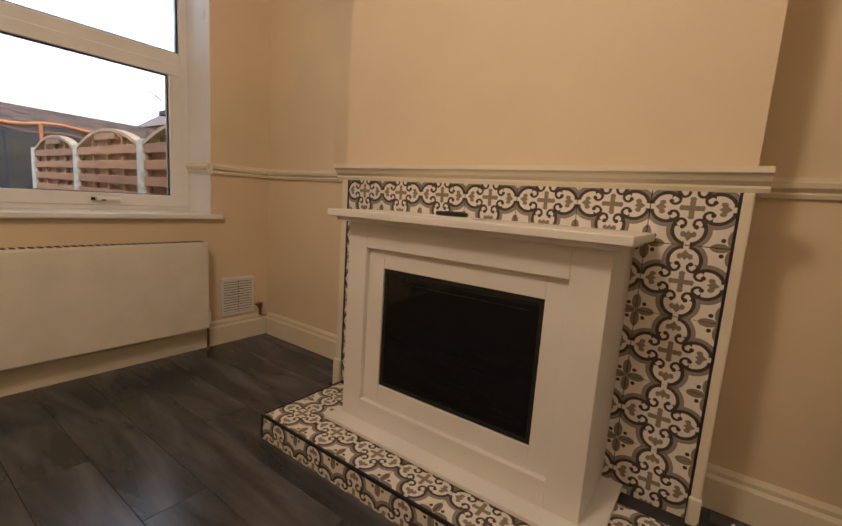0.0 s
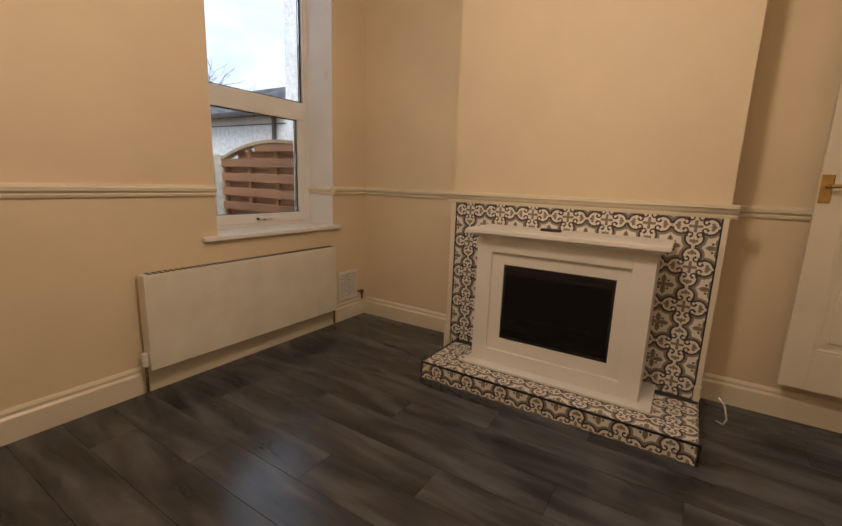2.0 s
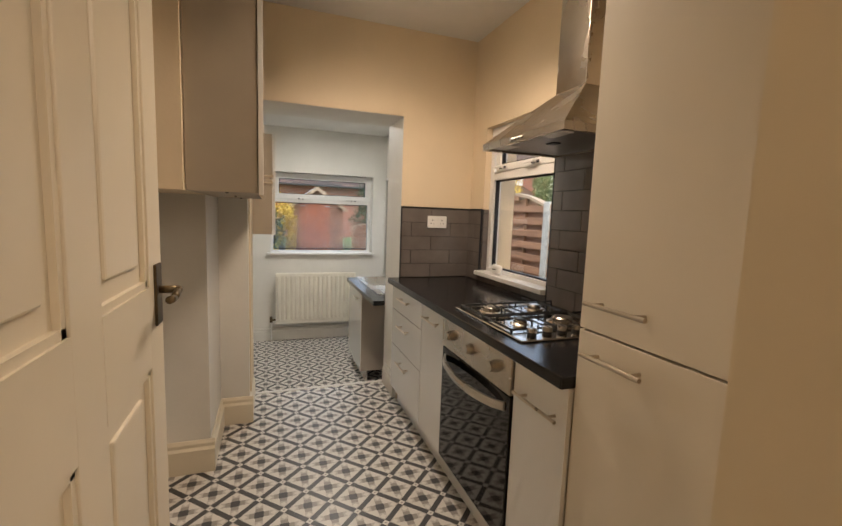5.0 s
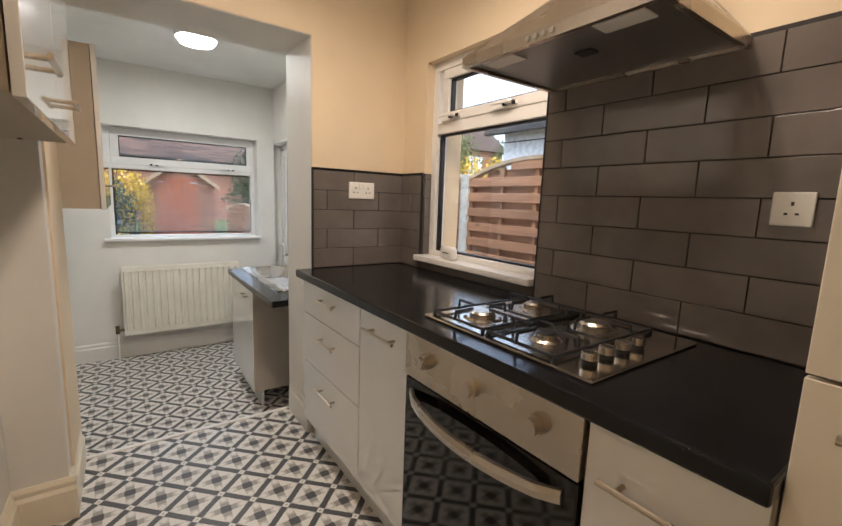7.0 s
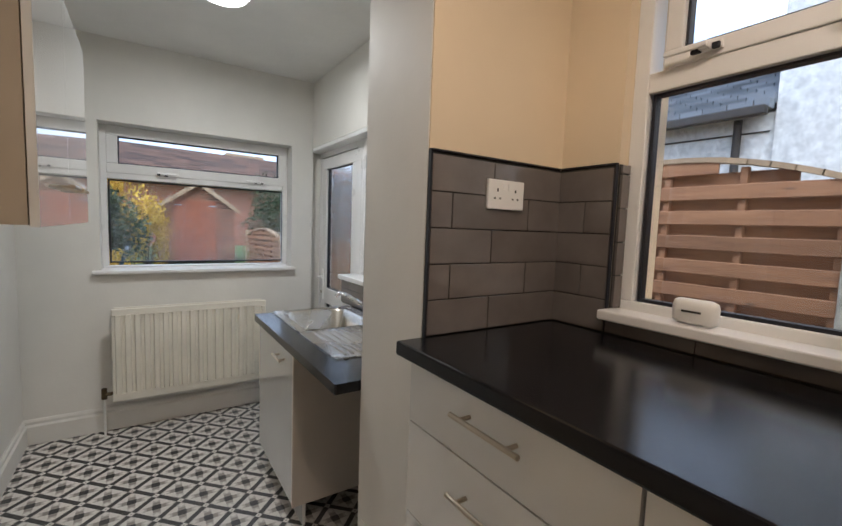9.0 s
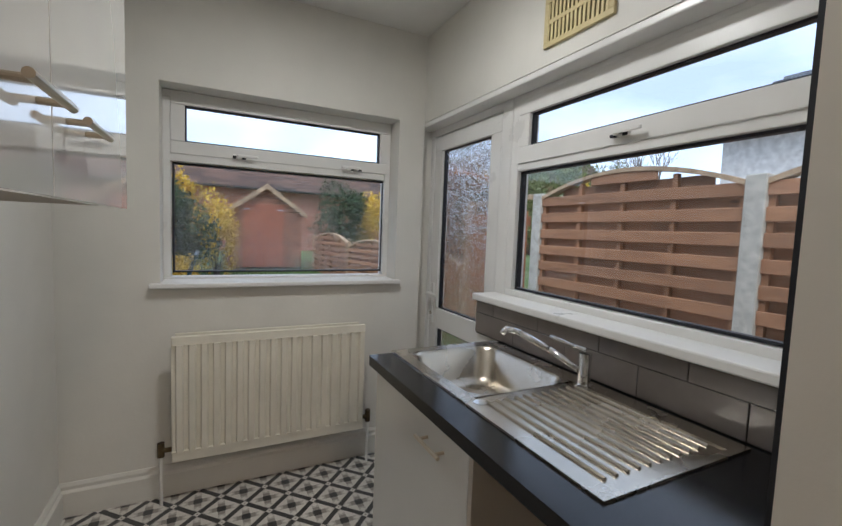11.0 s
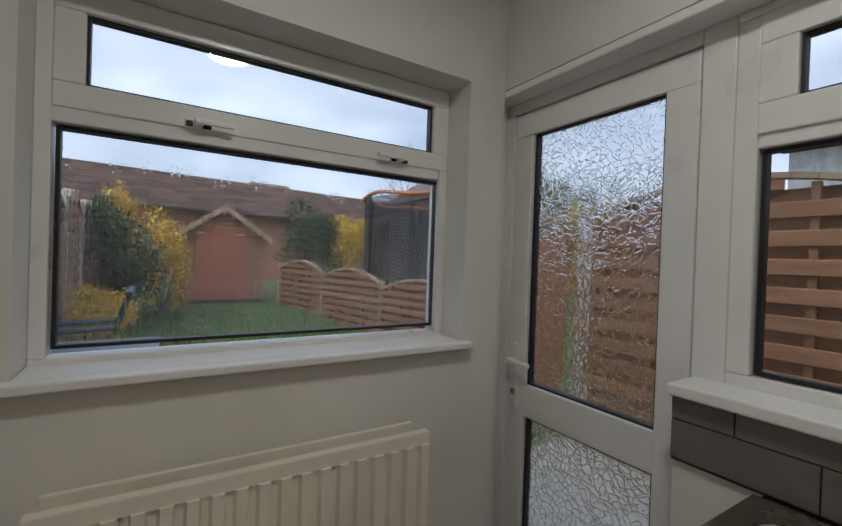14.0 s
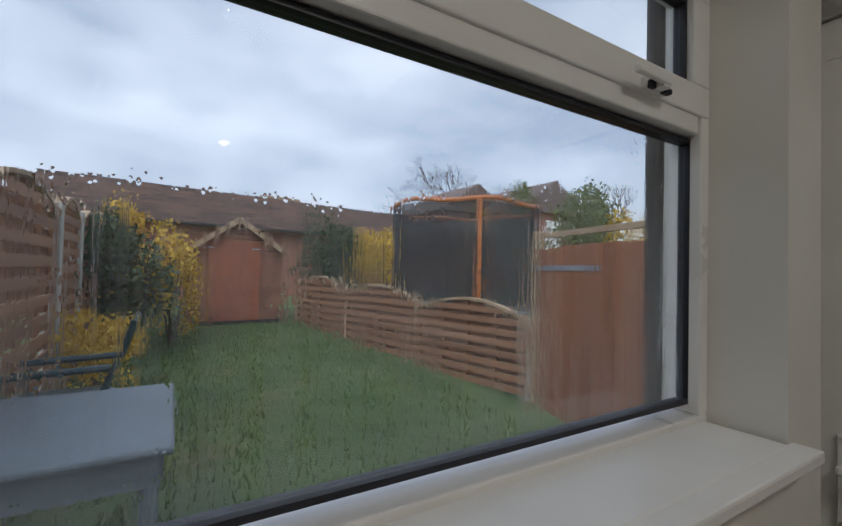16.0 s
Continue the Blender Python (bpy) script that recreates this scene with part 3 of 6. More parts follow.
# ---- windows ----
def ring_frame(bm, axis, plane, depth, a0, a1, z0, z1, w, bevel=0.004):
    """A rectangular frame of bars in the plane axis = plane; a runs along the other level axis."""
    def bar(p0, p1, q0, q1):
        if axis == "y":
            box(bm, p0, p1, plane - depth / 2, plane + depth / 2, q0, q1, bevel)
        else:
            box(bm, plane - depth / 2, plane + depth / 2, p0, p1, q0, q1, bevel)
    bar(a0, a1, z0, z0 + w)
    bar(a0, a1, z1 - w, z1)
    bar(a0, a0 + w, z0 + w, z1 - w)
    bar(a1 - w, a1, z0 + w, z1 - w)
    return bm


def pane(axis, plane, a0, a1, z0, z1, parent, material=CLEAR, t=0.008):
    bm = bmesh.new()
    if axis == "y":
        box(bm, a0, a1, plane - t / 2, plane + t / 2, z0, z1)
    else:
        box(bm, plane - t / 2, plane + t / 2, a0, a1, z0, z1)
    ob = part("pane", bm, material, parent)
    ob.visible_shadow = False
    return ob


def light(axis, plane, a0, a1, z0, z1, root, glass_m=CLEAR, bead=0.0095, sash=0.0, name="sash"):
    """One glazed light: an optional sash of its own, a black gasket and the pane."""
    if sash:
        s = part(name, ring_frame(bmesh.new(), axis, plane, 0.062, a0 - sash, a1 + sash, z0 - sash, z1 + sash, sash), UPVC, root)
    else:
        s = root
    part("gasket", ring_frame(bmesh.new(), axis, plane, 0.03, a0 - 0.002, a1 + 0.002, z0 - 0.002, z1 + 0.002, bead, 0.0), GASKET, s)
    pane(axis, plane, a0 + 0.006, a1 - 0.006, z0 + 0.006, z1 - 0.006, s, glass_m)
    return s


def window_handle(root, axis, plane, a, z, side, n=1):
    """A small espagnolette handle on the room side of a frame."""
    def put(bm, p0, p1, d0, d1, q0, q1):
        if axis == "y":
            box(bm, p0, p1, plane + side * d0, plane + side * d1, q0, q1, 0.003)
        else:
            box(bm, plane + side * d0, plane + side * d1, p0, p1, q0, q1, 0.003)
    bm = bmesh.new()
    put(bm, a - 0.035, a + 0.035, 0.03, 0.042, z - 0.011, z + 0.011)
    put(bm, a - 0.012, a + 0.012, 0.042, 0.062, z - 0.010, z + 0.010)
    put(bm, a - 0.010 * n, a + 0.095 * n, 0.055, 0.067, z - 0.005, z + 0.009)
    h = part("window_handle", bm, UPVC, root, "white plastic window handle")
    bm = bmesh.new()
    put(bm, a - 0.032, a - 0.014, 0.040, 0.050, z - 0.012, z + 0.004)
    put(bm, a + 0.010, a + 0.034, 0.040, 0.053, z - 0.013, z - 0.002)
    part("latch", bm, GASKET, h)
    return h


# dining window
w = tagged(new("window_1"), "tall white upvc window with a deep reveal", "window", kind="structure")
part("window_frame", ring_frame(bmesh.new(), "y", -2.405, 0.07, 0.965, 1.93, 0.985, 2.86, 0.045), UPVC, w)
part("transom", boxes((1.01, 1.885, -2.44, -2.37, 1.845, 1.915), bevel=0.004), UPVC, w)
light("y", -2.405, 1.015, 1.88, 1.92, 2.81, w, bead=0.006)
light("y", -2.415, 1.075, 1.82, 1.09, 1.785, w, bead=0.006, sash=0.067)
window_handle(w, "y", -2.415, 1.45, 1.06, -1)
structure("window_sill_dining", boxes((0.87, 1.985, -2.735, -2.70, 0.972, 0.998), (0.966, 1.929, -2.705, -2.44, 0.965, 0.9985), bevel=0.004), UPVC, "white painted window board", "window sill")
structure("dining_reveal_paint", boxes((1.9265, 1.9295, -2.70, -2.44, 0.985, 2.86), (0.9655, 0.9685, -2.70, -2.44, 0.985, 2.86)), UPVC, "white painted window reveal", "wall")

# kitchen window
w = tagged(new("window_2"), "white upvc kitchen window with a top light", "window", kind="structure")
part("window_frame", ring_frame(bmesh.new(), "x", 0.69, 0.07, -0.99, -0.205, 0.965, 1.967, 0.045), UPVC, w)
part("transom", boxes((0.655, 0.725, -0.945, -0.25, 1.612, 1.668), bevel=0.004), UPVC, w)
light("x", 0.688, -0.94, -0.258, 1.012, 1.612, w)
light("x", 0.68, -0.90, -0.335, 1.712, 1.872, w, sash=0.045)
window_handle(w, "x", 0.68, -0.40, 1.69, -1)
window_handle(w, "x", 0.68, -0.76, 1.69, -1)
structure("window_sill_kitchen", boxes((0.562, 0.655, -0.99, -0.198, 0.955, 0.984), bevel=0.005), UPVC, "white plastic window sill", "window sill")

# utility end window
w = tagged(new("window_3"), "white upvc garden window with a top light", "window", kind="structure")
part("window_frame", ring_frame(bmesh.new(), "y", 2.695, 0.075, -0.80, 0.45, 0.825, 1.82, 0.035), UPVC, w)
part("transom", boxes((-0.77, 0.41, 2.66, 2.73, 1.463, 1.51), bevel=0.004), UPVC, w)
light("y", 2.695, -0.757, 0.422, 0.882, 1.457, w, MISTED)
light("y", 2.685, -0.70, 0.378, 1.566, 1.752, w, sash=0.065)
window_handle(w, "y", 2.685, -0.44, 1.515, -1)
window_handle(w, "y", 2.685, 0.22, 1.515, -1, -1)
structure("window_sill_utility", boxes((-0.845, 0.47, 2.472, 2.52, 0.822, 0.846), (-0.799, 0.439, 2.51, 2.66, 0.82, 0.848), bevel=0.005), UPVC, "white plastic window sill", "window sill")

# utility side window over the sink
w = tagged(new("window_4"), "wide white upvc window over the sink", "window", kind="structure")
part("window_frame", ring_frame(bmesh.new(), "x", 0.755, 0.075, 0.40, 1.765, 0.835, 1.825, 0.05), UPVC, w)
part("transom", boxes((0.72, 0.79, 0.45, 1.715, 1.447, 1.50), bevel=0.004), UPVC, w)
light("x", 0.752, 0.45, 1.708, 0.89, 1.444, w)
light("x", 0.742, 0.50, 1.64, 1.555, 1.70, w, sash=0.075)
window_handle(w, "x", 0.742, 1.15, 1.515, -1, -1)
structure("window_sill_sink", boxes((0.575, 0.718, 0.38, 1.835, 0.825, 0.857), bevel=0.006), UPVC, "thick white plastic window sill", "window sill")

# back door
w = tagged(new("door_1"), "white upvc back door with leaf-textured glass", "door", kind="structure")
part("door_frame", boxes((0.715, 0.795, 2.555, 2.60, FU, 1.825), (0.715, 0.795, 1.765, 1.845, FU, 1.825), (0.715, 0.795, 1.845, 2.555, 1.755, 1.825), (0.715, 0.795, 1.845, 2.555, FU, FU + 0.05), bevel=0.004), UPVC, w)
bm = ring_frame(bmesh.new(), "x", 0.75, 0.062, 1.850, 2.552, FU + 0.055, 1.75, 0.092)
box(bm, 0.719, 0.781, 1.942, 2.46, 0.535, 0.662, 0.004)
part("door_leaf", bm, UPVC, w)
light("x", 0.75, 1.944, 2.453, 0.662, 1.662, w, LEAFGLASS)
light("x", 0.75, 1.944, 2.453, FU + 0.145, 0.533, w, LEAFGLASS)
bm = boxes((0.706, 0.719, 2.487, 2.517, 0.56, 0.82), bevel=0.003)
rod(bm, (0.71, 2.502, 0.755), (0.672, 2.502, 0.755), 0.009)
h = part("handle_plate", bm, UPVC, w, "white lever handle plate")
part("lever", boxes((0.662, 0.678, 2.39, 2.51, 0.742, 0.762), bevel=0.006), UPVC, h)
part("keyhole", rod(bmesh.new(), (0.712, 2.502, 0.625), (0.700, 2.502, 0.625), 0.011), STEEL, h)
structure("recess_head_cover", boxes((0.621, 0.716, 0.40, 2.60, 1.795, 1.824), bevel=0.006), UPVC, "white plastic head trim", "trim")

# ---- lamps of the place, and an assumed one ----
# Unseen lamp and pendant, added to account for the dining room's warm light.
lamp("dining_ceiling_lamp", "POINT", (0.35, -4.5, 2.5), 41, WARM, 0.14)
pend = thing("assumed_pendant", (0.35, -4.5, 3.1), "assumed plain white ceiling pendant on a long flex, out of view", "ceiling light")
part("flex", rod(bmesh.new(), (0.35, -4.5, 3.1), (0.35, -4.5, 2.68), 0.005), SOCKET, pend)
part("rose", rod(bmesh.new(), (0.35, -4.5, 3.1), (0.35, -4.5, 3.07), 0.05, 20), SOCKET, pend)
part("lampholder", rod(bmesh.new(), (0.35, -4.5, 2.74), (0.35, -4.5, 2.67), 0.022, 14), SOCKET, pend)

# spot bar on the kitchen ceiling
bar = thing("spotlight_bar", (-0.22, -1.21, 2.6), "chrome four-lamp spotlight bar with lit bulbs", "ceiling light")
part("ceiling_rose", rod(bmesh.new(), (-0.22, -1.21, 2.6), (-0.22, -1.21, 2.525), 0.05, 20), CHROME, bar)
pts = [(-0.11 - 0.0275 * k + 0.03 * math.sin(k * 0.8), -1.52 + 0.076 * k, 2.54) for k in range(9)]
part("rail", tube(bmesh.new(), pts, 0.008), STEEL, bar)
for i, aim, power in ((0, (0.1, -2.4, 1.0), 3), (2, (-0.05, -1.0, 0.2), 23), (5, (-0.3, -0.8, 0.2), 18), (8, (0.1, -0.3, 0.5), 10)):
    p = Vector(pts[i])
    d = (Vector(aim) - p).normalized()
    head = part("spot_head", rod(bmesh.new(), p - d * 0.01, p + d * 0.085, 0.018, 16, 0.034), CHROME, bar)
    part("bulb", rod(rod(bmesh.new(), p + d * 0.084, p + d * 0.10, 0.030, 16, 0.026), p + d * 0.10, p + d * 0.108, 0.026, 16, 0.012), BULB, head, "lit warm bulb")
    lamp("spot_lamp", "SPOT", tuple(p + d * 0.115), power, WARM, 0.06, target=tuple(p + d), spot=150)

# utility ceiling light
u = thing("round_ceiling_light", (-0.22, 1.39, 2.345), "round white lit led ceiling light", "ceiling light")
part("base_ring", rod(bmesh.new(), (-0.22, 1.39, 2.345), (-0.22, 1.39, 2.315), 0.135, 32), SOCKET, u)
part("diffuser", rod(bmesh.new(), (-0.22, 1.39, 2.315), (-0.22, 1.39, 2.285), 0.128, 32, 0.105), LED, u, "lit frosted diffuser")
lamp("led_lamp", "AREA", (-0.22, 1.39, 2.28), 13.5, (1.0, 0.96, 0.88), 0.2)


# ---- dining room ----
def bar_handle(parent, axis, a0, a1, face, side, z, r=0.006, stand=0.03):
    """A bar handle with two posts, along y on a face x = face."""
    bm = bmesh.new()
    x = face + side * stand
    rod(bm, (x, a0, z), (x, a1, z), r, 10)
    q = (a1 - a0) * 0.16
    for y in (a0 + q, a1 - q):
        rod(bm, (face, y, z), (x, y, z), r * 0.85, 10)
    return part("handle", bm, NICKEL, parent, "brushed nickel bar handle")


# fire surround
s = thing("fireplace_suite", (1.9, -4.51, 0.29), "white painted electric fireplace suite on the hearth", "fireplace")
part("plinth", boxes((1.688, 2.045, -5.02, -4.005, 0.292, 0.308), bevel=0.003), SUITE, s)
FX0, FX1 = 1.757, 1.776
bm = boxes((FX0, 2.045, -4.125, -4.034, 0.308, 1.068), (FX0, 2.045, -4.957, -4.857, 0.308, 1.068), (FX0, 2.045, -4.857, -4.125, 0.976, 1.068), (FX0, 2.045, -4.857, -4.125, 0.308, 0.39), bevel=0.002)
part("outer_frame", bm, SUITE, s)
bm = boxes((FX1, 2.04, -4.196, -4.125, 0.39, 0.976), (FX1, 2.04, -4.857, -4.792, 0.39, 0.976), (FX1, 2.04, -4.792, -4.196, 0.907, 0.976), (FX1, 2.04, -4.792, -4.196, 0.39, 0.462), bevel=0.002)
part("inner_frame", bm, SUITE, s)
part("mantel_shelf", boxes((1.688, 2.045, -5.008, -3.985, 1.084, 1.108), (1.715, 2.045, -4.982, -4.01, 1.068, 1.084), bevel=0.003), SUITE, s)
f = part("electric_fire", boxes((1.786, 2.03, -4.792, -4.196, 0.462, 0.907)), BLACKGLASS, s, "black glass electric fire front")
part("fire_bezel", ring_frame(bmesh.new(), "x", 1.7855, 0.006, -4.791, -4.197, 0.463, 0.906, 0.014, 0.001), BLACKIRON, f)
part("glass_edge", boxes((1.7848, 1.7862, -4.75, -4.24, 0.862, 0.865)), BLACKIRON, f)
r = thing("remote_control", (1.84, -4.42, 1.108), "small black remote control on the mantel shelf", "remote control")
part("body", boxes((1.825, 1.86, -4.48, -4.37, 1.113, 1.127), bevel=0.004), BLACKIRON, r)
part("buttons", boxes((1.835, 1.85, -4.46, -4.40, 1.127, 1.129)), GASKET, r)
solid("paper_leaflet", boxes((1.80, 1.89, -4.53, -4.30, 1.1085, 1.1125)), SOCKET, "white folded leaflet lying on the mantel shelf", "leaflet")

# mantel rail and pilaster trims on the breast
prof = [(0, 0), (0.018, 0), (0.022, 0.012), (0.018, 0.018), (0.032, 0.03), (0.04, 0.045), (0.05, 0.05), (0.05, 0.066), (0, 0.07)]
structure("mantel_rail", extrude_profile(bmesh.new(), [(XB - p, 1.232 + q) for p, q in prof], "y", -5.250, -3.665), GLOSSWHITE, "painted moulded rail over the tiles", "moulding")
for name, a, b in (("pilaster_trim_a", -3.734, -3.697), ("pilaster_trim_b", -5.222, -5.196)):
    structure(name, boxes((XB - 0.022, XB + 0.002, a, b, FD, 1.232), (XB - 0.036, XB + 0.002, a - 0.003, b + 0.003, FD, FD + 0.17), bevel=0.004), GLOSSWHITE, "painted upright trim beside the tiles", "moulding")
structure("tile_backing", boxes((XB - 0.008, XB, -5.195, -3.735, 0.28, 1.232)), GROUT, "dark grouted tile bed", "wall")
hearth = structure("hearth", boxes((1.556, XB, -5.218, -3.812, FD - 0.012, 0.281)), GROUT, "raised tiled hearth", "hearth")
structure("hearth_edge_trim", boxes((1.545, 1.553, -5.227, -3.803, 0.282, 0.2915), (1.546, XB, -5.2285, -5.2215, 0.19, 0.2915), (1.546, XB, -3.8095, -3.8025, 0.19, 0.2915), (XB - 0.02, XB - 0.010, -5.1985, -5.1895, 0.29, 1.232), (XB - 0.02, XB - 0.010, -3.7405, -3.7335, 0.29, 1.232)), GASKET, "black metal tile edge trim", "trim")

# dining radiator
r = thing("panel_radiator", (1.18, -2.75, 0.19), "white flat panel radiator under the window", "radiator")
part("front_panel", boxes((0.507, 1.853, -2.805, -2.79, 0.337, 0.842), bevel=0.005), RADPAINT, r)
part("back_panel", boxes((0.512, 1.848, -2.745, -2.73, 0.34, 0.842), bevel=0.004), RADPAINT, r)
bm = boxes((0.507, 1.853, -2.803, -2.732, 0.838, 0.846))
g = part("top_grille", bm, RADPAINT, r)
bm = bmesh.new()
for k in range(44):
    x = 0.53 + k * 0.0300
    box(bm, x, x + 0.018, -2.79, -2.742, 0.8455, 0.848)
part("slot_strip", bm, DARK, g, "dark grille slots")
for x in (0.500, 1.848):
    part("side_cover", boxes((x, x + 0.012, -2.803, -2.732, 0.34, 0.845), bevel=0.003), RADPAINT, r)
for x in (0.8, 1.5):
    part("bracket", boxes((x, x + 0.03, -2.73, -2.70, 0.4, 0.8)), RADPAINT, r)
for x in (0.49, 1.872):
    p = part("pipe", rod(bmesh.new(), (x, -2.765, 0.18), (x, -2.765, 0.385), 0.0075), COPPER, r, "brown copper pipe tail")
    part("valve", rod(rod(bmesh.new(), (x, -2.765, 0.36), (x, -2.765, 0.43), 0.017, 14), (x, -2.765, 0.385), (1.85 if x > 1 else 0.51, -2.765, 0.385), 0.012), SOCKET, p, "white valve cap")

# air vent with a tail of pipe
a = thing("wall_vent", (2.09, -2.70, 0.36), "white plastic louvred wall vent above the skirting", "vent")
part("frame", ring_frame(bmesh.new(), "y", -2.706, 0.012, 1.985, 2.205, 0.36, 0.60, 0.014, 0.002), SOCKET, a)
part("backing", boxes((1.99, 2.20, -2.7035, -2.7005, 0.365, 0.595)), DARK, a)
for k in range(13):
    z = 0.378 + k * 0.0165
    for x0, x1 in ((2.0, 2.095), (2.10, 2.19)):
        part("louvre", boxes((x0, x1, -2.712, -2.702, z, z + 0.011)), SOCKET, a)
g = thing("gas_pipe_stub", (2.22, -2.72, 0.34), "short capped copper pipe on the skirting", "pipe")
part("stub", tube(bmesh.new(), [(2.23, -2.70, 0.40), (2.23, -2.745, 0.40), (2.23, -2.745, 0.34)], 0.009), COPPER, g)
part("cap", rod(bmesh.new(), (2.23, -2.745, 0.385), (2.23, -2.745, 0.42), 0.016), COPPER, g)


def panel_door(name, width, height, label, thick=0.036):
    """A four-panel door in its own frame: hinge at x = 0, along +x, thickness along y, from z = 0."""
    root = new(name)
    tagged(root, label, "door")
    st, mid = 0.105, 0.11
    zs = (0.0, 0.2, 0.80, 0.98, height - 0.11, height)
    bm = bmesh.new()
    t = thick / 2
    for x0, x1 in ((0, st), (width - st, width), ((width - mid) / 2, (width + mid) / 2)):
        box(bm, x0, x1, -t, t, 0, height, 0.002)
    for z0, z1 in ((zs[0], zs[1]), (zs[2], zs[3]), (zs[4], zs[5])):
        for x0, x1 in ((st, (width - mid) / 2), ((width + mid) / 2, width - st)):
            box(bm, x0, x1, -t, t, z0, z1)
    ob = new("stiles_and_rails", mesh("stiles_and_rails", bm, GLOSSWHITE))
    ob.parent = root
    for x0, x1 in ((st, (width - mid) / 2), ((width + mid) / 2, width - st)):
        for z0, z1 in ((zs[1], zs[2]), (zs[3], zs[4])):
            bm = bmesh.new()
            box(bm, x0, x1, -t * 0.22, t * 0.22, z0, z1)
            for sgn in (-1, 1):
                for bx in ((x0, x0 + 0.014, z0, z1), (x1 - 0.014, x1, z0, z1), (x0, x1, z0, z0 + 0.014), (x0, x1, z1 - 0.014, z1)):
                    box(bm, bx[0], bx[1], sgn * t * 0.2, sgn * t * 0.75, bx[2], bx[3])
            box(bm, x0 + 0.045, x1 - 0.045, -t * 0.58, t * 0.58, z0 + 0.05, z1 - 0.05, 0.005)
            ob = new("panel", mesh("panel", bm, GLOSSWHITE))
            ob.parent = root
    return root


def lever_handle(parent, x, z, side, way, metal, length=0.11, plate=(0.022, 0.065)):
    """A lever on a long plate, in the door's frame."""
    y = side * 0.018
    bm = boxes((x - plate[0], x + plate[0], y, y + side * 0.006, z - plate[1], z + plate[1]), bevel=0.002)
    ob = new("handle_plate", mesh("handle_plate", bm, metal))
    ob.parent = parent
    bm = rod(bmesh.new(), (x, y, z + 0.01), (x, y + side * 0.045, z + 0.01), 0.009)
    tube(bm, [(x, y + side * 0.045, z + 0.01), (x + way * 0.04, y + side * 0.05, z + 0.012), (x + way * 0.08, y + side * 0.05, z + 0.004), (x + way * length, y + side * 0.05, z + 0.008)], 0.0085, 10)
    le = new("lever", mesh("lever", bm, metal, True))
    le.parent = ob
    return ob


d = panel_door("stair_door", 0.70, 1.96, "cream painted four-panel stair door standing open")
lever_handle(d, 0.675, 0.985, -1, -1, BRASS)
lever_handle(d, 0.675, 0.985, 1, -1, BRASS)
d.matrix_basis = pose(2.205, -6.245, 0.405, 0, 0, 88.5)
d = panel_door("kitchen_door", 0.86, 1.96, "cream painted four-panel door standing open into the kitchen")
lever_handle(d, 0.812, 0.955, -1, -1, DARKBRASS, 0.12, (0.024, 0.07))
lever_handle(d, 0.812, 0.955, 1, -1, DARKBRASS, 0.12, (0.024, 0.07))
d.matrix_basis = pose(-1.055, -2.565, 0.2, 0, 0, 90)
c = solid("white_cable", tube(bmesh.new(), [(2.02, -5.30, 0.33), (2.0, -5.33, 0.30), (1.985, -5.345, 0.24), (1.99, -5.335, 0.205), (2.03, -5.31, 0.197)], 0.004), SOCKET, "white flex hanging beside the fireplace", "cable", smooth=True)


# ---- kitchen ----
def base_unit(name, y0, y1, fronts, handles, label, group="kitchen base units", zb=0.13, zt=0.872, x=0.02, depth=0.57, plinth=True):
    root = thing(name, (x + 0.3, (y0 + y1) / 2, zb - 0.13), label, "kitchen unit", group)
    part("carcass", boxes((x + 0.019, x + depth, y0, y1, zb, zt)), UNITSIDE, root)
    if plinth:
        part("plinth", boxes((x + 0.055, x + 0.07, y0, y1, zb - 0.13, zb)), UNITWHITE, root)
    for z0, z1 in fronts:
        p = part("drawer_front" if len(fronts) > 1 else "door", boxes((x, x + 0.018, y0 + 0.002, y1 - 0.002, z0 + 0.002, z1 - 0.002), bevel=0.0012), UNITWHITE, root)
        for a0, a1, z in handles:
            if z0 < z < z1:
                bar_handle(p, "y", a0, a1, x, -1, z)
    return root


base_unit("drawer_unit", -0.645, -0.03, ((0.13, 0.45), (0.45, 0.70), (0.70, 0.872)), ((-0.44, -0.24, 0.805), (-0.44, -0.24, 0.62), (-0.44, -0.24, 0.37)), "white gloss kitchen unit with three drawers")
base_unit("cupboard_unit", -0.982, -0.648, ((0.13, 0.872),), ((-0.93, -0.72, 0.80),), "narrow white gloss kitchen cupboard unit")
base_unit("end_unit", -1.903, -1.618, ((0.13, 0.872),), ((-1.885, -1.66, 0.765),), "narrow white gloss kitchen cupboard beside the tall unit")
tagged(solid("worktop", boxes((-0.012, 0.598, -1.905, -0.002, 0.872, 0.91), bevel=0.006), WORKTOP), "black speckled laminate kitchen worktop", "worktop")

# oven
o = thing("built_in_oven", (0.3, -1.3, 0.13), "stainless built-in oven with black glass door", "oven")
part("body", boxes((0.035, 0.58, -1.612, -0.986, 0.13, 0.870)), BLACKIRON, o)
cp = part("control_panel", boxes((0.008, 0.034, -1.613, -0.985, 0.725, 0.870), bevel=0.002), STEEL, o, "brushed steel control panel")
for y in (-1.095, -1.30, -1.505):
    part("knob", rod(rod(bmesh.new(), (0.008, y, 0.80), (-0.008, y, 0.80), 0.024, 24), (-0.008, y, 0.80), (-0.022, y, 0.80), 0.020, 24), STEEL, cp)
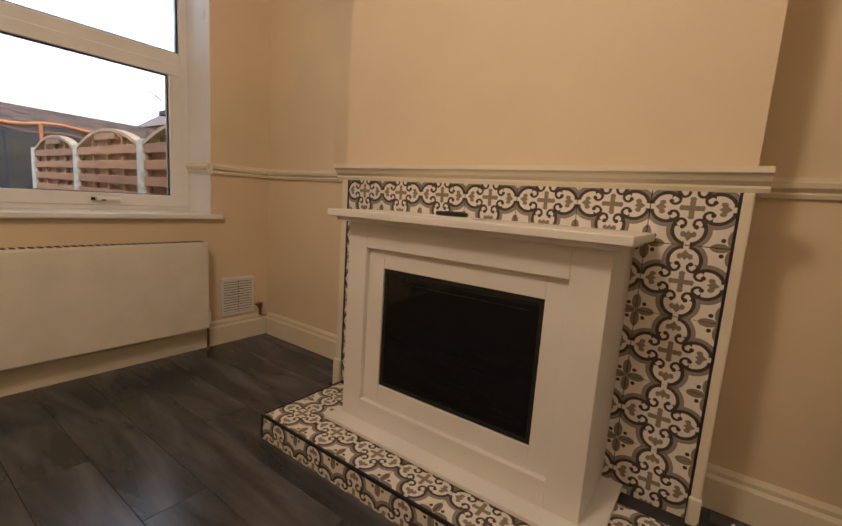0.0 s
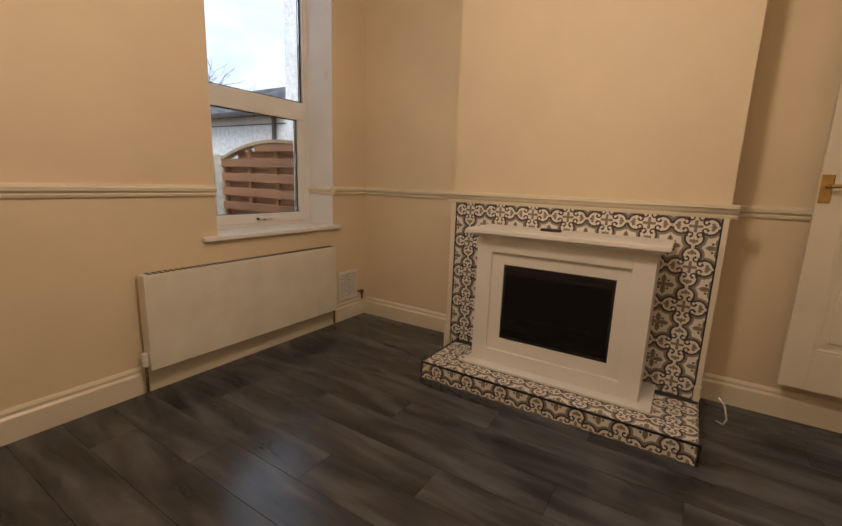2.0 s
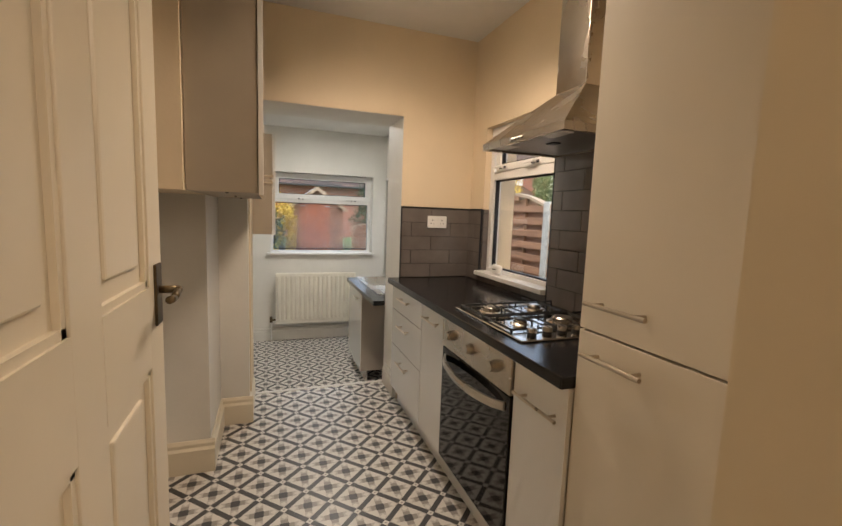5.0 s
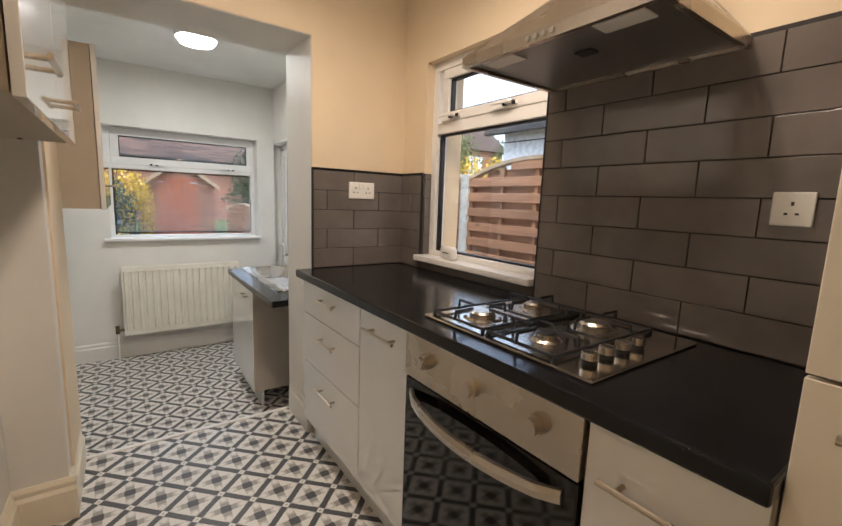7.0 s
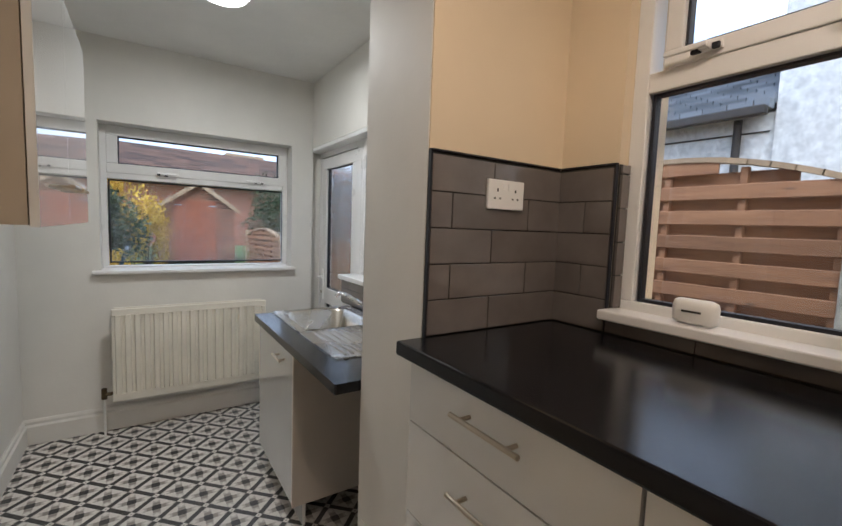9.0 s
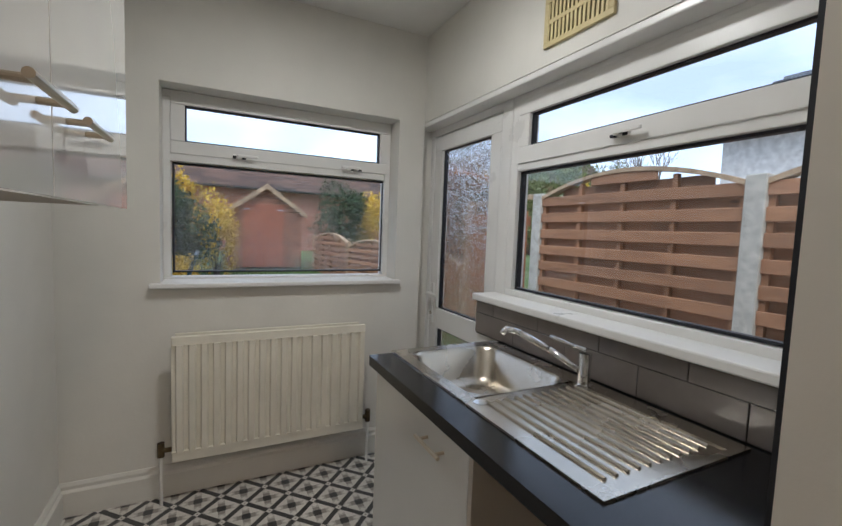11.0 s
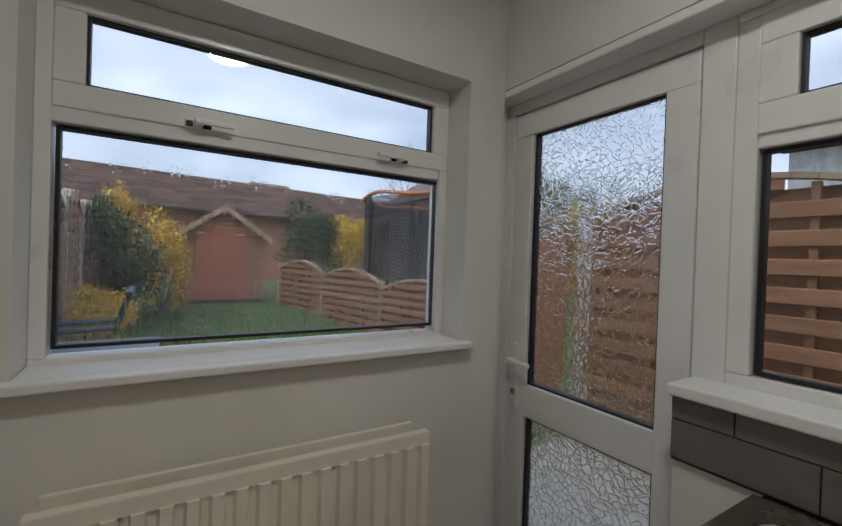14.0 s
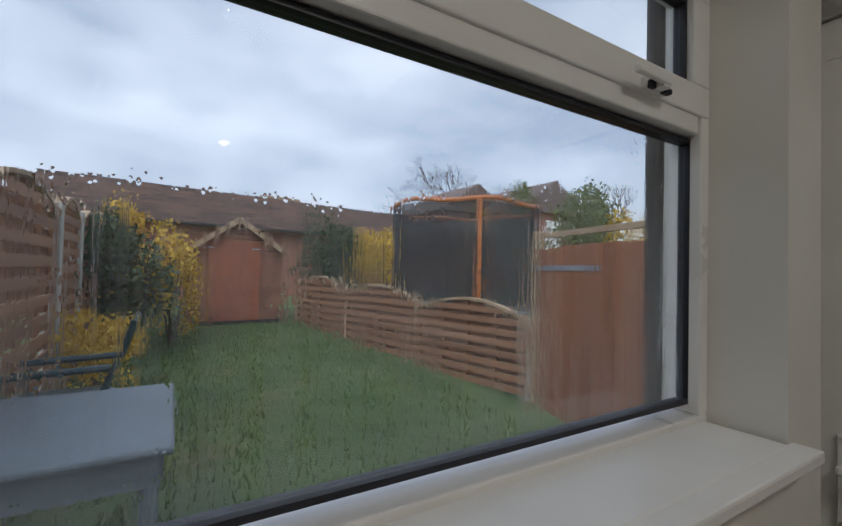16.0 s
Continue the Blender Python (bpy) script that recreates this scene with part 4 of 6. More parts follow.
dr = part("oven_door", boxes((0.012, 0.034, -1.612, -0.986, 0.150, 0.718), bevel=0.003), BLACKGLASS, o, "black glass oven door")
bm = bmesh.new()
pts = []
for k in range(13):
    s = k / 12
    pts.append((0.012 - 0.055 * math.sin(math.pi * s) ** 0.6 if 0 < s < 1 else 0.012, -1.02 - 0.56 * s, 0.672 - 0.012 * math.sin(math.pi * s)))
rows_h = [[bm.verts.new((px + dx, py, pz + dz)) for dx, dz in ((-0.006, -0.016), (-0.009, 0.0), (-0.006, 0.016), (0.006, 0.016), (0.006, -0.016))] for px, py, pz in pts]
for ra, rb in zip(rows_h, rows_h[1:]):
    for i in range(5):
        bm.faces.new((ra[i], ra[(i + 1) % 5], rb[(i + 1) % 5], rb[i]))
bm.faces.new(rows_h[0])
bm.faces.new(list(reversed(rows_h[-1])))
bmesh.ops.recalc_face_normals(bm, faces=bm.faces[:])
part("door_handle", bm, STEEL, dr, "curved steel oven handle")
part("plinth", boxes((0.075, 0.09, -1.613, -0.985, 0.0, 0.13)), UNITWHITE, o)

# hob
h = thing("gas_hob", (0.31, -1.30, 0.91), "stainless four-burner gas hob in the worktop", "hob")
part("plate", boxes((0.058, 0.552, -1.592, -1.008, 0.9105, 0.9185), bevel=0.004), HOBSTEEL, h)
for bx, by, br_ in ((0.19, -1.135, 0.040), (0.425, -1.135, 0.032), (0.195, -1.37, 0.028), (0.40, -1.38, 0.044)):
    b = part("burner", rod(rod(bmesh.new(), (bx, by, 0.9185), (bx, by, 0.924), br_ * 1.5, 28, br_ * 1.25), (bx, by, 0.924), (bx, by, 0.936), br_, 28), STEEL, h)
    part("burner_cap", rod(bmesh.new(), (bx, by, 0.936), (bx, by, 0.943), br_ * 0.95, 28, br_ * 0.8), BLACKIRON if br_ < 0.03 else STEEL, b)
for y0, y1 in ((-1.245, -1.03), (-1.48, -1.265)):
    bm = tube(bmesh.new(), [(0.085, y0, 0.928), (0.085, y1, 0.928), (0.52, y1, 0.928), (0.52, y0, 0.928), (0.085, y0, 0.928)], 0.0045)
    tube(bm, [(0.30, y0, 0.928), (0.30, y1, 0.928)], 0.004)
    yc = (y0 + y1) / 2
    for cx in (0.18, 0.42):
        for dx, dy in ((1, 0), (-1, 0), (0, 1), (0, -1)):
            e = (cx + dx * 0.105, yc + dy * 0.105, 0.928)
            tube(bm, [e, (e[0] - dx * 0.004, e[1] - dy * 0.004, 0.955), (cx + dx * 0.035, yc + dy * 0.035, 0.955)], 0.0042)
    for cx in (0.085, 0.52):
        for y in (y0, y1):
            rod(bm, (cx, y, 0.918), (cx, y, 0.928), 0.006, 8)
    part("pan_support", bm, BLACKIRON, h, "black iron pan support")
for k in range(4):
    x = 0.144 + k * 0.069
    kn = part("control_knob", rod(bmesh.new(), (x, -1.53, 0.930), (x, -1.53, 0.947), 0.0195, 20, 0.018), STEEL, h)
    part("knob_skirt", rod(bmesh.new(), (x, -1.53, 0.9185), (x, -1.53, 0.930), 0.018, 20), BLACKIRON, kn, "black knob skirt")
    part("pointer", boxes((x - 0.002, x + 0.002, -1.545, -1.515, 0.947, 0.9485)), GASKET, kn)

# extractor hood
h = thing("cooker_hood", (0.4, -1.32, 1.69), "stainless chimney cooker hood over the hob", "cooker hood")
bm = bmesh.new()
lo_r = [(0.168, -1.602, 1.702), (0.598, -1.602, 1.702), (0.598, -1.005, 1.702), (0.168, -1.005, 1.702)]
hi_r = [(0.372, -1.448, 1.893), (0.598, -1.448, 1.893), (0.598, -1.265, 1.893), (0.372, -1.265, 1.893)]
va, vb = [bm.verts.new(p) for p in lo_r], [bm.verts.new(p) for p in hi_r]
for i in range(4):
    bm.faces.new((va[i], va[(i + 1) % 4], vb[(i + 1) % 4], vb[i]))
bm.faces.new(vb)
bm.faces.new(list(reversed(va)))
bmesh.ops.recalc_face_normals(bm, faces=bm.faces[:])
part("canopy", bm, STEEL, h)
rim = part("rim", boxes((0.168, 0.598, -1.602, -1.587, 1.672, 1.702), (0.168, 0.598, -1.02, -1.005, 1.672, 1.702), (0.168, 0.183, -1.587, -1.02, 1.672, 1.702), (0.583, 0.598, -1.587, -1.02, 1.672, 1.702)), STEEL, h)
ug = part("filter_panel", boxes((0.184, 0.582, -1.586, -1.021, 1.681, 1.69)), plain("hood_underside", (0.30, 0.29, 0.28), 0.35, 0.9, bump=0.3, grain=400), h, "dark grease filter")
part("filter_latch", boxes((0.32, 0.36, -1.34, -1.29, 1.675, 1.681), bevel=0.002), GASKET, ug)
for y in (-1.18, -1.54):
    part("lamp_cover", boxes((0.20, 0.26, y, y + 0.12, 1.676, 1.681), bevel=0.002), SOCKET, ug, "clear lamp cover")
part("chimney", boxes((0.372, 0.598, -1.448, -1.265, 1.893, 2.595), bevel=0.002), STEEL, h)
for k in range(4):
    part("button", rod(bmesh.new(), (0.169, -1.26 - 0.025 * k, 1.687), (0.163, -1.26 - 0.025 * k, 1.687), 0.007, 12), CHROME, rim)

# tall fridge housing
t = thing("tall_fridge_unit", (0.32, -2.26, 0.0), "tall cream built-in fridge freezer housing", "fridge")
part("carcass", boxes((0.056, 0.60, -2.572, -1.912, 0.0, 2.25)), UNITSIDE, t)
for z0, z1, hz, nm in ((1.059, 2.245, 1.137, "fridge_door"), (0.12, 1.053, 0.996, "freezer_door")):
    p = part(nm, boxes((0.036, 0.055, -2.572, -1.907, z0, z1), bevel=0.0015), TALLWHITE, t)
    bar_handle(p, "y", -2.15, -1.952, 0.036, -1, hz, 0.0065, 0.034)

# wall cabinet in the kitchen
w = thing("wall_cabinet", (-1.06, -0.74, 1.38), "cream kitchen wall cabinet with steel bar handles", "cabinet")
part("carcass", boxes((-1.086, -0.838, -1.078, -0.165, 1.418, 2.2), bevel=0.001), UNITSIDE, w)
for y0, y1 in ((-1.082, -0.625), (-0.621, -0.165)):
    p = part("door", boxes((-0.835, -0.816, y0, y1, 1.412, 2.202), bevel=0.0015), UNITWHITE, w)
    bar_handle(p, "y", y0 + 0.03, y0 + 0.17, -0.816, 1, 1.49)
for y in (-1.05, -0.62, -0.21):
    part("underside_peg", rod(bmesh.new(), (-0.95, y, 1.418), (-0.95, y, 1.414), 0.006, 10), DARK, w)
structure("wall_boxing", boxes((-1.30, -1.09, -1.10, -0.56, 1.418, 2.6)), CREAM, "cream boxed-in wall beside the wall cabinet", "wall")
w = thing("utility_wall_cabinet", (-0.98, 0.9, 1.18), "beige wall cabinet with white gloss door", "cabinet")
part("carcass", boxes((-1.208, -0.782, 0.382, 1.398, 1.18, 1.89)), UNITSIDE, w)
for y0, y1, ha in ((0.380, 0.858, 0.68), (0.861, 1.40, 0.90)):
    p = part("door", boxes((-0.779, -0.760, y0, y1, 1.175, 1.893), bevel=0.0015), UNITWHITE, w)
    bar_handle(p, "y", ha, ha + 0.15, -0.760, 1, 1.29)


def double_socket(name, axis, face, side, a, z, wide=0.146, tall=0.086, label="white double switched socket on the tiles"):
    root = thing(name, (a, face, z) if axis == "y" else (face, a, z), label, "socket")
    def bx(p0, p1, d0, d1, q0, q1, bev=0.0):
        if axis == "y":
            return boxes((a + p0, a + p1, face + side * d0, face + side * d1, z + q0, z + q1), bevel=bev)
        return boxes((face + side * d0, face + side * d1, a + p0, a + p1, z + q0, z + q1), bevel=bev)
    part("plate", bx(-wide / 2, wide / 2, 0.0, 0.010, -tall / 2, tall / 2, 0.003), SOCKET, root)
    cs = (-0.036, 0.036) if wide > 0.1 else (0.0,)
    for c in cs:
        part("earth_hole", bx(c - 0.003, c + 0.003, 0.0095, 0.0105, 0.008, 0.017), DARK, root)
        part("pin_hole", bx(c - 0.014, c - 0.007, 0.0095, 0.0105, -0.014, -0.009), DARK, root)
        part("pin_hole", bx(c + 0.007, c + 0.014, 0.0095, 0.0105, -0.014, -0.009), DARK, root)
    for c in ((-0.012, 0.012) if wide > 0.1 else ()):
        part("switch", bx(c - 0.007, c + 0.007, 0.010, 0.0135, 0.012, 0.034, 0.001), SOCKET, root)
    return root


double_socket("wall_socket", "y", -0.012, -1, 0.342, 1.312)
double_socket("single_socket", "x", 0.594, -1, -1.735, 1.281, 0.08, 0.08, "white single socket on the grey tiles")
double_socket("utility_socket", "x", -1.21, 1, 1.60, 0.93, 0.146, 0.086, "white double socket on the utility wall")
al = thing("white_sensor", (0.615, -0.33, 0.985), "small white oval plastic sensor on the sill", "sensor")
part("body", boxes((0.588, 0.624, -0.50, -0.39, 0.986, 1.052), bevel=0.0175), SOCKET, al, smooth=True)
part("slot", boxes((0.5865, 0.589, -0.465, -0.42, 1.018, 1.023)), GROUT, al)

def rounded(x0, x1, y0, y1, rad, z, seg=6):
    out = []
    for cx, cy, a0 in ((x1 - rad, y1 - rad, 0), (x0 + rad, y1 - rad, 90), (x0 + rad, y0 + rad, 180), (x1 - rad, y0 + rad, 270)):
        for k in range(seg + 1):
            a = radians(a0 + 90 * k / seg)
            out.append((cx + rad * math.cos(a), cy + rad * math.sin(a), z))
    return out


# ---- utility ----
r = thing("ribbed_radiator", (-0.26, 2.4, FU), "white ribbed convector radiator under the window", "radiator")
bm = bmesh.new()
X0, X1, cnt = -0.745, 0.215, 18
pitch = (X1 - X0) / cnt
ring = []
for k in range(cnt):
    x = X0 + k * pitch
    ring += [(x, 2.375), (x + pitch * 0.30, 2.375), (x + pitch * 0.42, 2.357), (x + pitch * 0.88, 2.357)]
ring += [(X1, 2.375), (X1, 2.392), (X0, 2.392)]
extrude_profile(bm, ring, "z", 0.04, 0.565)
box(bm, X0, X1, 2.366, 2.392, 0.56, 0.605, 0.004)
box(bm, X0, X1, 2.366, 2.392, -0.012, 0.042, 0.004)
part("front_panel", bm, RADPAINT, r)
part("back_panel", boxes((X0 + 0.01, X1 - 0.01, 2.46, 2.475, -0.01, 0.60), bevel=0.003), RADPAINT, r)
for x in (-0.6, 0.05):
    part("bracket", boxes((x, x + 0.03, 2.392, 2.52, 0.1, 0.5)), RADPAINT, r)
for x, sg in ((X0, -1), (X1, 1)):
    p = part("pipe", rod(bmesh.new(), (x + sg * 0.05, 2.43, FU), (x + sg * 0.05, 2.43, 0.03), 0.0075), SOCKET, r)
    part("valve", rod(rod(bmesh.new(), (x + sg * 0.05, 2.43, 0.0), (x + sg * 0.05, 2.43, 0.07), 0.016, 12), (x, 2.43, 0.03), (x + sg * 0.06, 2.43, 0.03), 0.012), DARKBRASS, p, "tarnished brass valve")

bu = base_unit("sink_unit", 0.945, 1.60, ((FU + 0.13, 0.622),), ((1.05, 1.19, 0.545),), "white gloss sink unit with beige end panel", "", FU + 0.13, 0.40, 0.0, 0.58, True)
part("end_panel", boxes((0.0, 0.58, 0.928, 0.945, FU + 0.12, 0.622)), PANELBEIGE, bu, "beige laminate end panel")
part("far_panel", boxes((0.02, 0.58, 1.585, 1.60, FU + 0.12, 0.622)), PANELBEIGE, bu)
bm = bmesh.new()
ring_out = rounded(-0.022, 0.607, 0.38, 1.635, 0.006, 0.66, 2)
ring_in = rounded(0.122, 0.513, 1.117, 1.598, 0.06, 0.66, 2)
for z in (0.66, 0.622):
    vo, vi = [[bm.verts.new((p[0], p[1], z)) for p in q] for q in (ring_out, ring_in)]
    for i in range(len(vo)):
        bm.faces.new((vo[i], vo[(i + 1) % len(vo)], vi[(i + 1) % len(vo)], vi[i]))
    if z == 0.66:
        tops = (vo, vi)
for a, b in zip(tops, (vo, vi)):
    for i in range(len(a)):
        bm.faces.new((a[i], a[(i + 1) % len(a)], b[(i + 1) % len(a)], b[i]))
bmesh.ops.recalc_face_normals(bm, faces=bm.faces[:])
solid("sink_worktop", bm, WORKTOP, "black laminate worktop round the sink", "worktop")
structure("black_edge_strip", boxes((0.0745, 0.079, 0.358, 0.378, 0.60, 1.45)), GASKET, "black tile edge strip", "trim")

sk = thing("kitchen_sink", (0.32, 1.13, 0.66), "stainless inset sink with drainer", "sink")
SX0, SX1, SY0, SY1, SZ = 0.078, 0.575, 0.62, 1.645, 0.664
bx0, bx1, by0, by1 = 0.135, 0.50, 1.13, 1.585
bm = bmesh.new()


rings = [rounded(bx0 - 0.012, bx1 + 0.012, by0 - 0.012, by1 + 0.012, 0.075, SZ), rounded(bx0, bx1, by0, by1, 0.07, SZ - 0.01), rounded(bx0 + 0.012, bx1 - 0.012, by0 + 0.012, by1 - 0.012, 0.065, SZ - 0.12), rounded(bx0 + 0.05, bx1 - 0.05, by0 + 0.05, by1 - 0.05, 0.05, SZ - 0.15)]
vs = [[bm.verts.new(p) for p in q] for q in rings]
for a, b in zip(vs, vs[1:]):
    for i in range(len(a)):
        bm.faces.new((a[i], a[(i + 1) % len(a)], b[(i + 1) % len(a)], b[i]))
bm.faces.new(vs[-1])
part("bowl", bm, STEEL, sk, smooth=True)
bm = bmesh.new()
for row in ((SX0, bx0 - 0.012, SY0, SY1), (bx1 + 0.012, SX1, SY0, SY1), (bx0 - 0.012, bx1 + 0.012, by1 + 0.012, SY1)):
    box(bm, *row, SZ - 0.004, SZ + 0.002, 0.0)
box(bm, bx0 - 0.012, bx1 + 0.012, SY0, SY0 + 0.02, SZ - 0.004, SZ + 0.002)
box(bm, bx0 - 0.012, bx1 + 0.012, SY0 + 0.02, by0 - 0.012, SZ - 0.006, SZ - 0.0015)
for sx_, sy_ in ((bx0 - 0.012, by1 + 0.012), (bx1 + 0.012, by1 + 0.012), (bx0 - 0.012, by0 - 0.012), (bx1 + 0.012, by0 - 0.012)):
    cx = sx_ + (0.075 if sx_ < 0.3 else -0.075)
    cy = sy_ + (0.075 if sy_ < 1.3 else -0.075)
    fan = [bm.verts.new((sx_, sy_, SZ + 0.0015))]
    a0 = math.degrees(math.atan2(sy_ - cy, sx_ - cx)) - 45
    for k in range(7):
        a = radians(a0 + 15 * k)
        fan.append(bm.verts.new((cx + 0.075 * math.cos(a), cy + 0.075 * math.sin(a), SZ + 0.0015)))
    bm.faces.new(fan)
dp = part("deck", bm, STEEL, sk)
for k in range(11):
    x = bx0 + 0.006 + k * 0.035
    part("drainer_rib", tube(bmesh.new(), [(x, SY0 + 0.05, SZ - 0.001), (x, by0 - 0.05, SZ - 0.001)], 0.006, 8), STEEL, dp)
part("waste", rod(bmesh.new(), (0.317, 1.36, SZ - 0.151), (0.317, 1.36, SZ - 0.146), 0.04, 24), CHROME, sk)
bm = bmesh.new()
bmesh.ops.create_circle(bm, segments=20, radius=0.02, cap_ends=True, matrix=Matrix.Translation((0.12, 1.08, SZ + 0.003)))
part("overflow_cover", bm, CHROME, sk)
tp = thing("mixer_tap", (0.54, 1.06, 0.664), "chrome monobloc kitchen mixer tap", "tap")
part("body", rod(rod(bmesh.new(), (0.54, 1.06, 0.664), (0.54, 1.06, 0.674), 0.027, 20), (0.54, 1.06, 0.674), (0.54, 1.06, 0.775), 0.020, 20), CHROME, tp, smooth=False)
part("spout", tube(bmesh.new(), [(0.53, 1.07, 0.715), (0.47, 1.15, 0.77), (0.41, 1.235, 0.812), (0.385, 1.27, 0.818), (0.375, 1.285, 0.80)], 0.011, 12), CHROME, tp, smooth=True)
part("lever", tube(bmesh.new(), [(0.54, 1.06, 0.785), (0.525, 1.10, 0.79), (0.49, 1.17, 0.808)], 0.007, 10), CHROME, tp, smooth=True)

tp.matrix_basis = Matrix.Translation((0.515, 1.068, 0.664))

# vent high on the utility wall
a = thing("air_brick_vent", (0.62, 1.28, 1.89), "cream plastic slotted wall vent", "vent")
part("frame", ring_frame(bmesh.new(), "x", 0.613, 0.014, 1.13, 1.46, 1.885, 2.075, 0.022, 0.002), VENTCREAM, a)
part("backing", boxes((0.616, 0.6195, 1.14, 1.45, 1.89, 2.07)), DARK, a)
part("mid_bar", boxes((0.608, 0.618, 1.14, 1.45, 1.972, 1.988)), VENTCREAM, a)
for k in range(15):
    y = 1.155 + k * 0.0198
    part("slat", boxes((0.609, 0.618, y, y + 0.012, 1.895, 2.065)), VENTCREAM, a)

# ---- outside ----
def ground_z(y):
    return -0.36 + 0.052 * min(max(y - 3.0, 0.0), 8.5)


bm = bmesh.new()
ys = [-14, -2.4, 3.0] + [3.0 + 0.85 * k for k in range(1, 11)] + [60, 400]
row0 = None
for y in ys:
    row = [bm.verts.new((x, y, ground_z(y))) for x in (-300, -20, -1.7, 2.5, 20, 300)]
    if row0:
        for i in range(5):
            bm.faces.new((row0[i], row0[i + 1], row[i + 1], row[i]))
    row0 = row
bmesh.ops.recalc_face_normals(bm, faces=bm.faces[:])
structure("ground", bm, LAWN, "damp green garden lawn", "ground")
structure("yard_paving", boxes((0.86, 2.42, -2.36, 3.2, -0.5, -0.335), (-1.5, 2.42, 2.76, 3.6, -0.5, -0.325)), CONCRETE, "grey concrete yard paving", "paving")
bm = bmesh.new()
rng = random.Random(4)
for k in range(16000):
    x, y = rng.uniform(-1.45, 2.3), 3.7 + 7.3 * rng.random() ** 1.3
    h, a = rng.uniform(0.03, 0.10), rng.uniform(0, 6.28)
    dx, dy = 0.009 * math.cos(a), 0.009 * math.sin(a)
    z = ground_z(y) - 0.005
    vs3 = [bm.verts.new((x - dx, y - dy, z)), bm.verts.new((x + dx, y + dy, z)), bm.verts.new((x + rng.uniform(-0.03, 0.03), y + rng.uniform(-0.03, 0.03), z + h))]
    bm.faces.new(vs3)
solid("lawn_grass", bm, GRASSBLADE, "rough green lawn grass", "grass", kind="stuff")

# fence panels: built once, 1.83 m long along +y from the origin
PAN = 1.83
slat_me = mesh("slat", boxes((-0.009, 0.009, -0.01, PAN + 0.01, -0.035, 0.035), bevel=0.004), FENCE)
batten_me = {}


def fence_panel(place, turn, low, high, arch_rise, group, label, slat_h=0.0796):
    """An arched hit-and-miss fence panel with horizontal slats between battens, from low to high at the posts."""
    root = new("slatted_fence")
    tagged(root, label, "fence panel", group)
    count = max(4, int((high - low + arch_rise) / slat_h))
    for k in range(count):
        z = low + (k + 0.5) * slat_h
        over = max(0.0, z + slat_h / 2 - high)
        frac = 1.0 if over <= 0 else math.sqrt(max(0.0, 1 - (over / arch_rise) ** 1.0))
        if frac < 0.2:
            continue
        o = new("slat", slat_me)
        o.parent = root
        o.matrix_basis = Matrix.Translation((0.030 if k % 2 else -0.030, PAN / 2 * (1 - frac), z)) @ Matrix.Diagonal((1, frac, slat_h / 0.0625, 1))
    for s in (0.012, 0.26, 0.5, 0.74, 0.988):
        top = high + arch_rise * (1 - (2 * s - 1) ** 2) - 0.03
        key = round(top - low, 3)
        if key not in batten_me:
            batten_me[key] = mesh("batten", boxes((-0.0205, 0.0205, -0.02, 0.02, 0, key), bevel=0.003), FENCE)
        o = new("batten", batten_me[key])
        o.parent = root
        o.location = (0, PAN * s, low)
    bm = bmesh.new()
    arc = [(0, 0.0 + PAN * s, high + arch_rise * (1 - (2 * s - 1) ** 2)) for s in [i / 16 for i in range(17)]]
    for a, b in zip(arc, arc[1:]):
        d = Vector(b) - Vector(a)
        m = Matrix.Translation((Vector(a) + Vector(b)) / 2) @ d.to_track_quat("Y", "Z").to_matrix().to_4x4()
        box(bm, -0.048, 0.048, -d.length / 2 - 0.003, d.length / 2 + 0.003, -0.016, 0.016, 0, m)
    o = new("capping", mesh("capping", bm, PALE))
    o.parent = root
    tagged(o, "pale curved timber capping")
    root.matrix_basis = pose(*place, 0, 0, turn)
    return root


def post(x, y, z0, z1, material=CONCRETE, w=0.12, label="grey concrete fence post", group="fence posts"):
    bm = boxes((x - w / 2, x + w / 2, y - w / 2, y + w / 2, z0, z1), bevel=0.01)
    return solid("fence_post", bm, material, label, "fence post", group)


FX = 2.47
for y in (-2.34, -0.40, 1.54, 3.48):
    post(FX, y, -0.45, 1.58)
for y in (-2.285, -0.345, 1.595):
    fence_panel((FX, y, 0), 0, -0.30, 1.53, 0.18, "side yard fence panels", "tall arched red-brown slatted fence panel")
    solid("gravel_board", boxes((FX - 0.02, FX + 0.02, y, y + PAN, -0.42, -0.30)), CONCRETE, "concrete gravel board under the fence", "gravel board", "gravel boards")
LX = -1.46
for y in (3.26, 5.20, 7.14, 8.20, 10.14, 12.08):
    post(LX, y, -0.5, 1.72 + 0.03 * (y - 7.4))
for y, stretch_y in ((3.315, 1), (5.255, 1), (7.195, 0.52), (8.255, 1), (10.195, 1)):
    fp = fence_panel((LX, y, 0), 0, ground_z(y) + 0.02, 1.62 + 0.02 * (y - 7.4), 0.2, "left garden fence panels", "tall arched red-brown slatted garden fence panel")
    fp.matrix_basis = fp.matrix_basis @ Matrix.Diagonal((1, stretch_y, 1, 1))
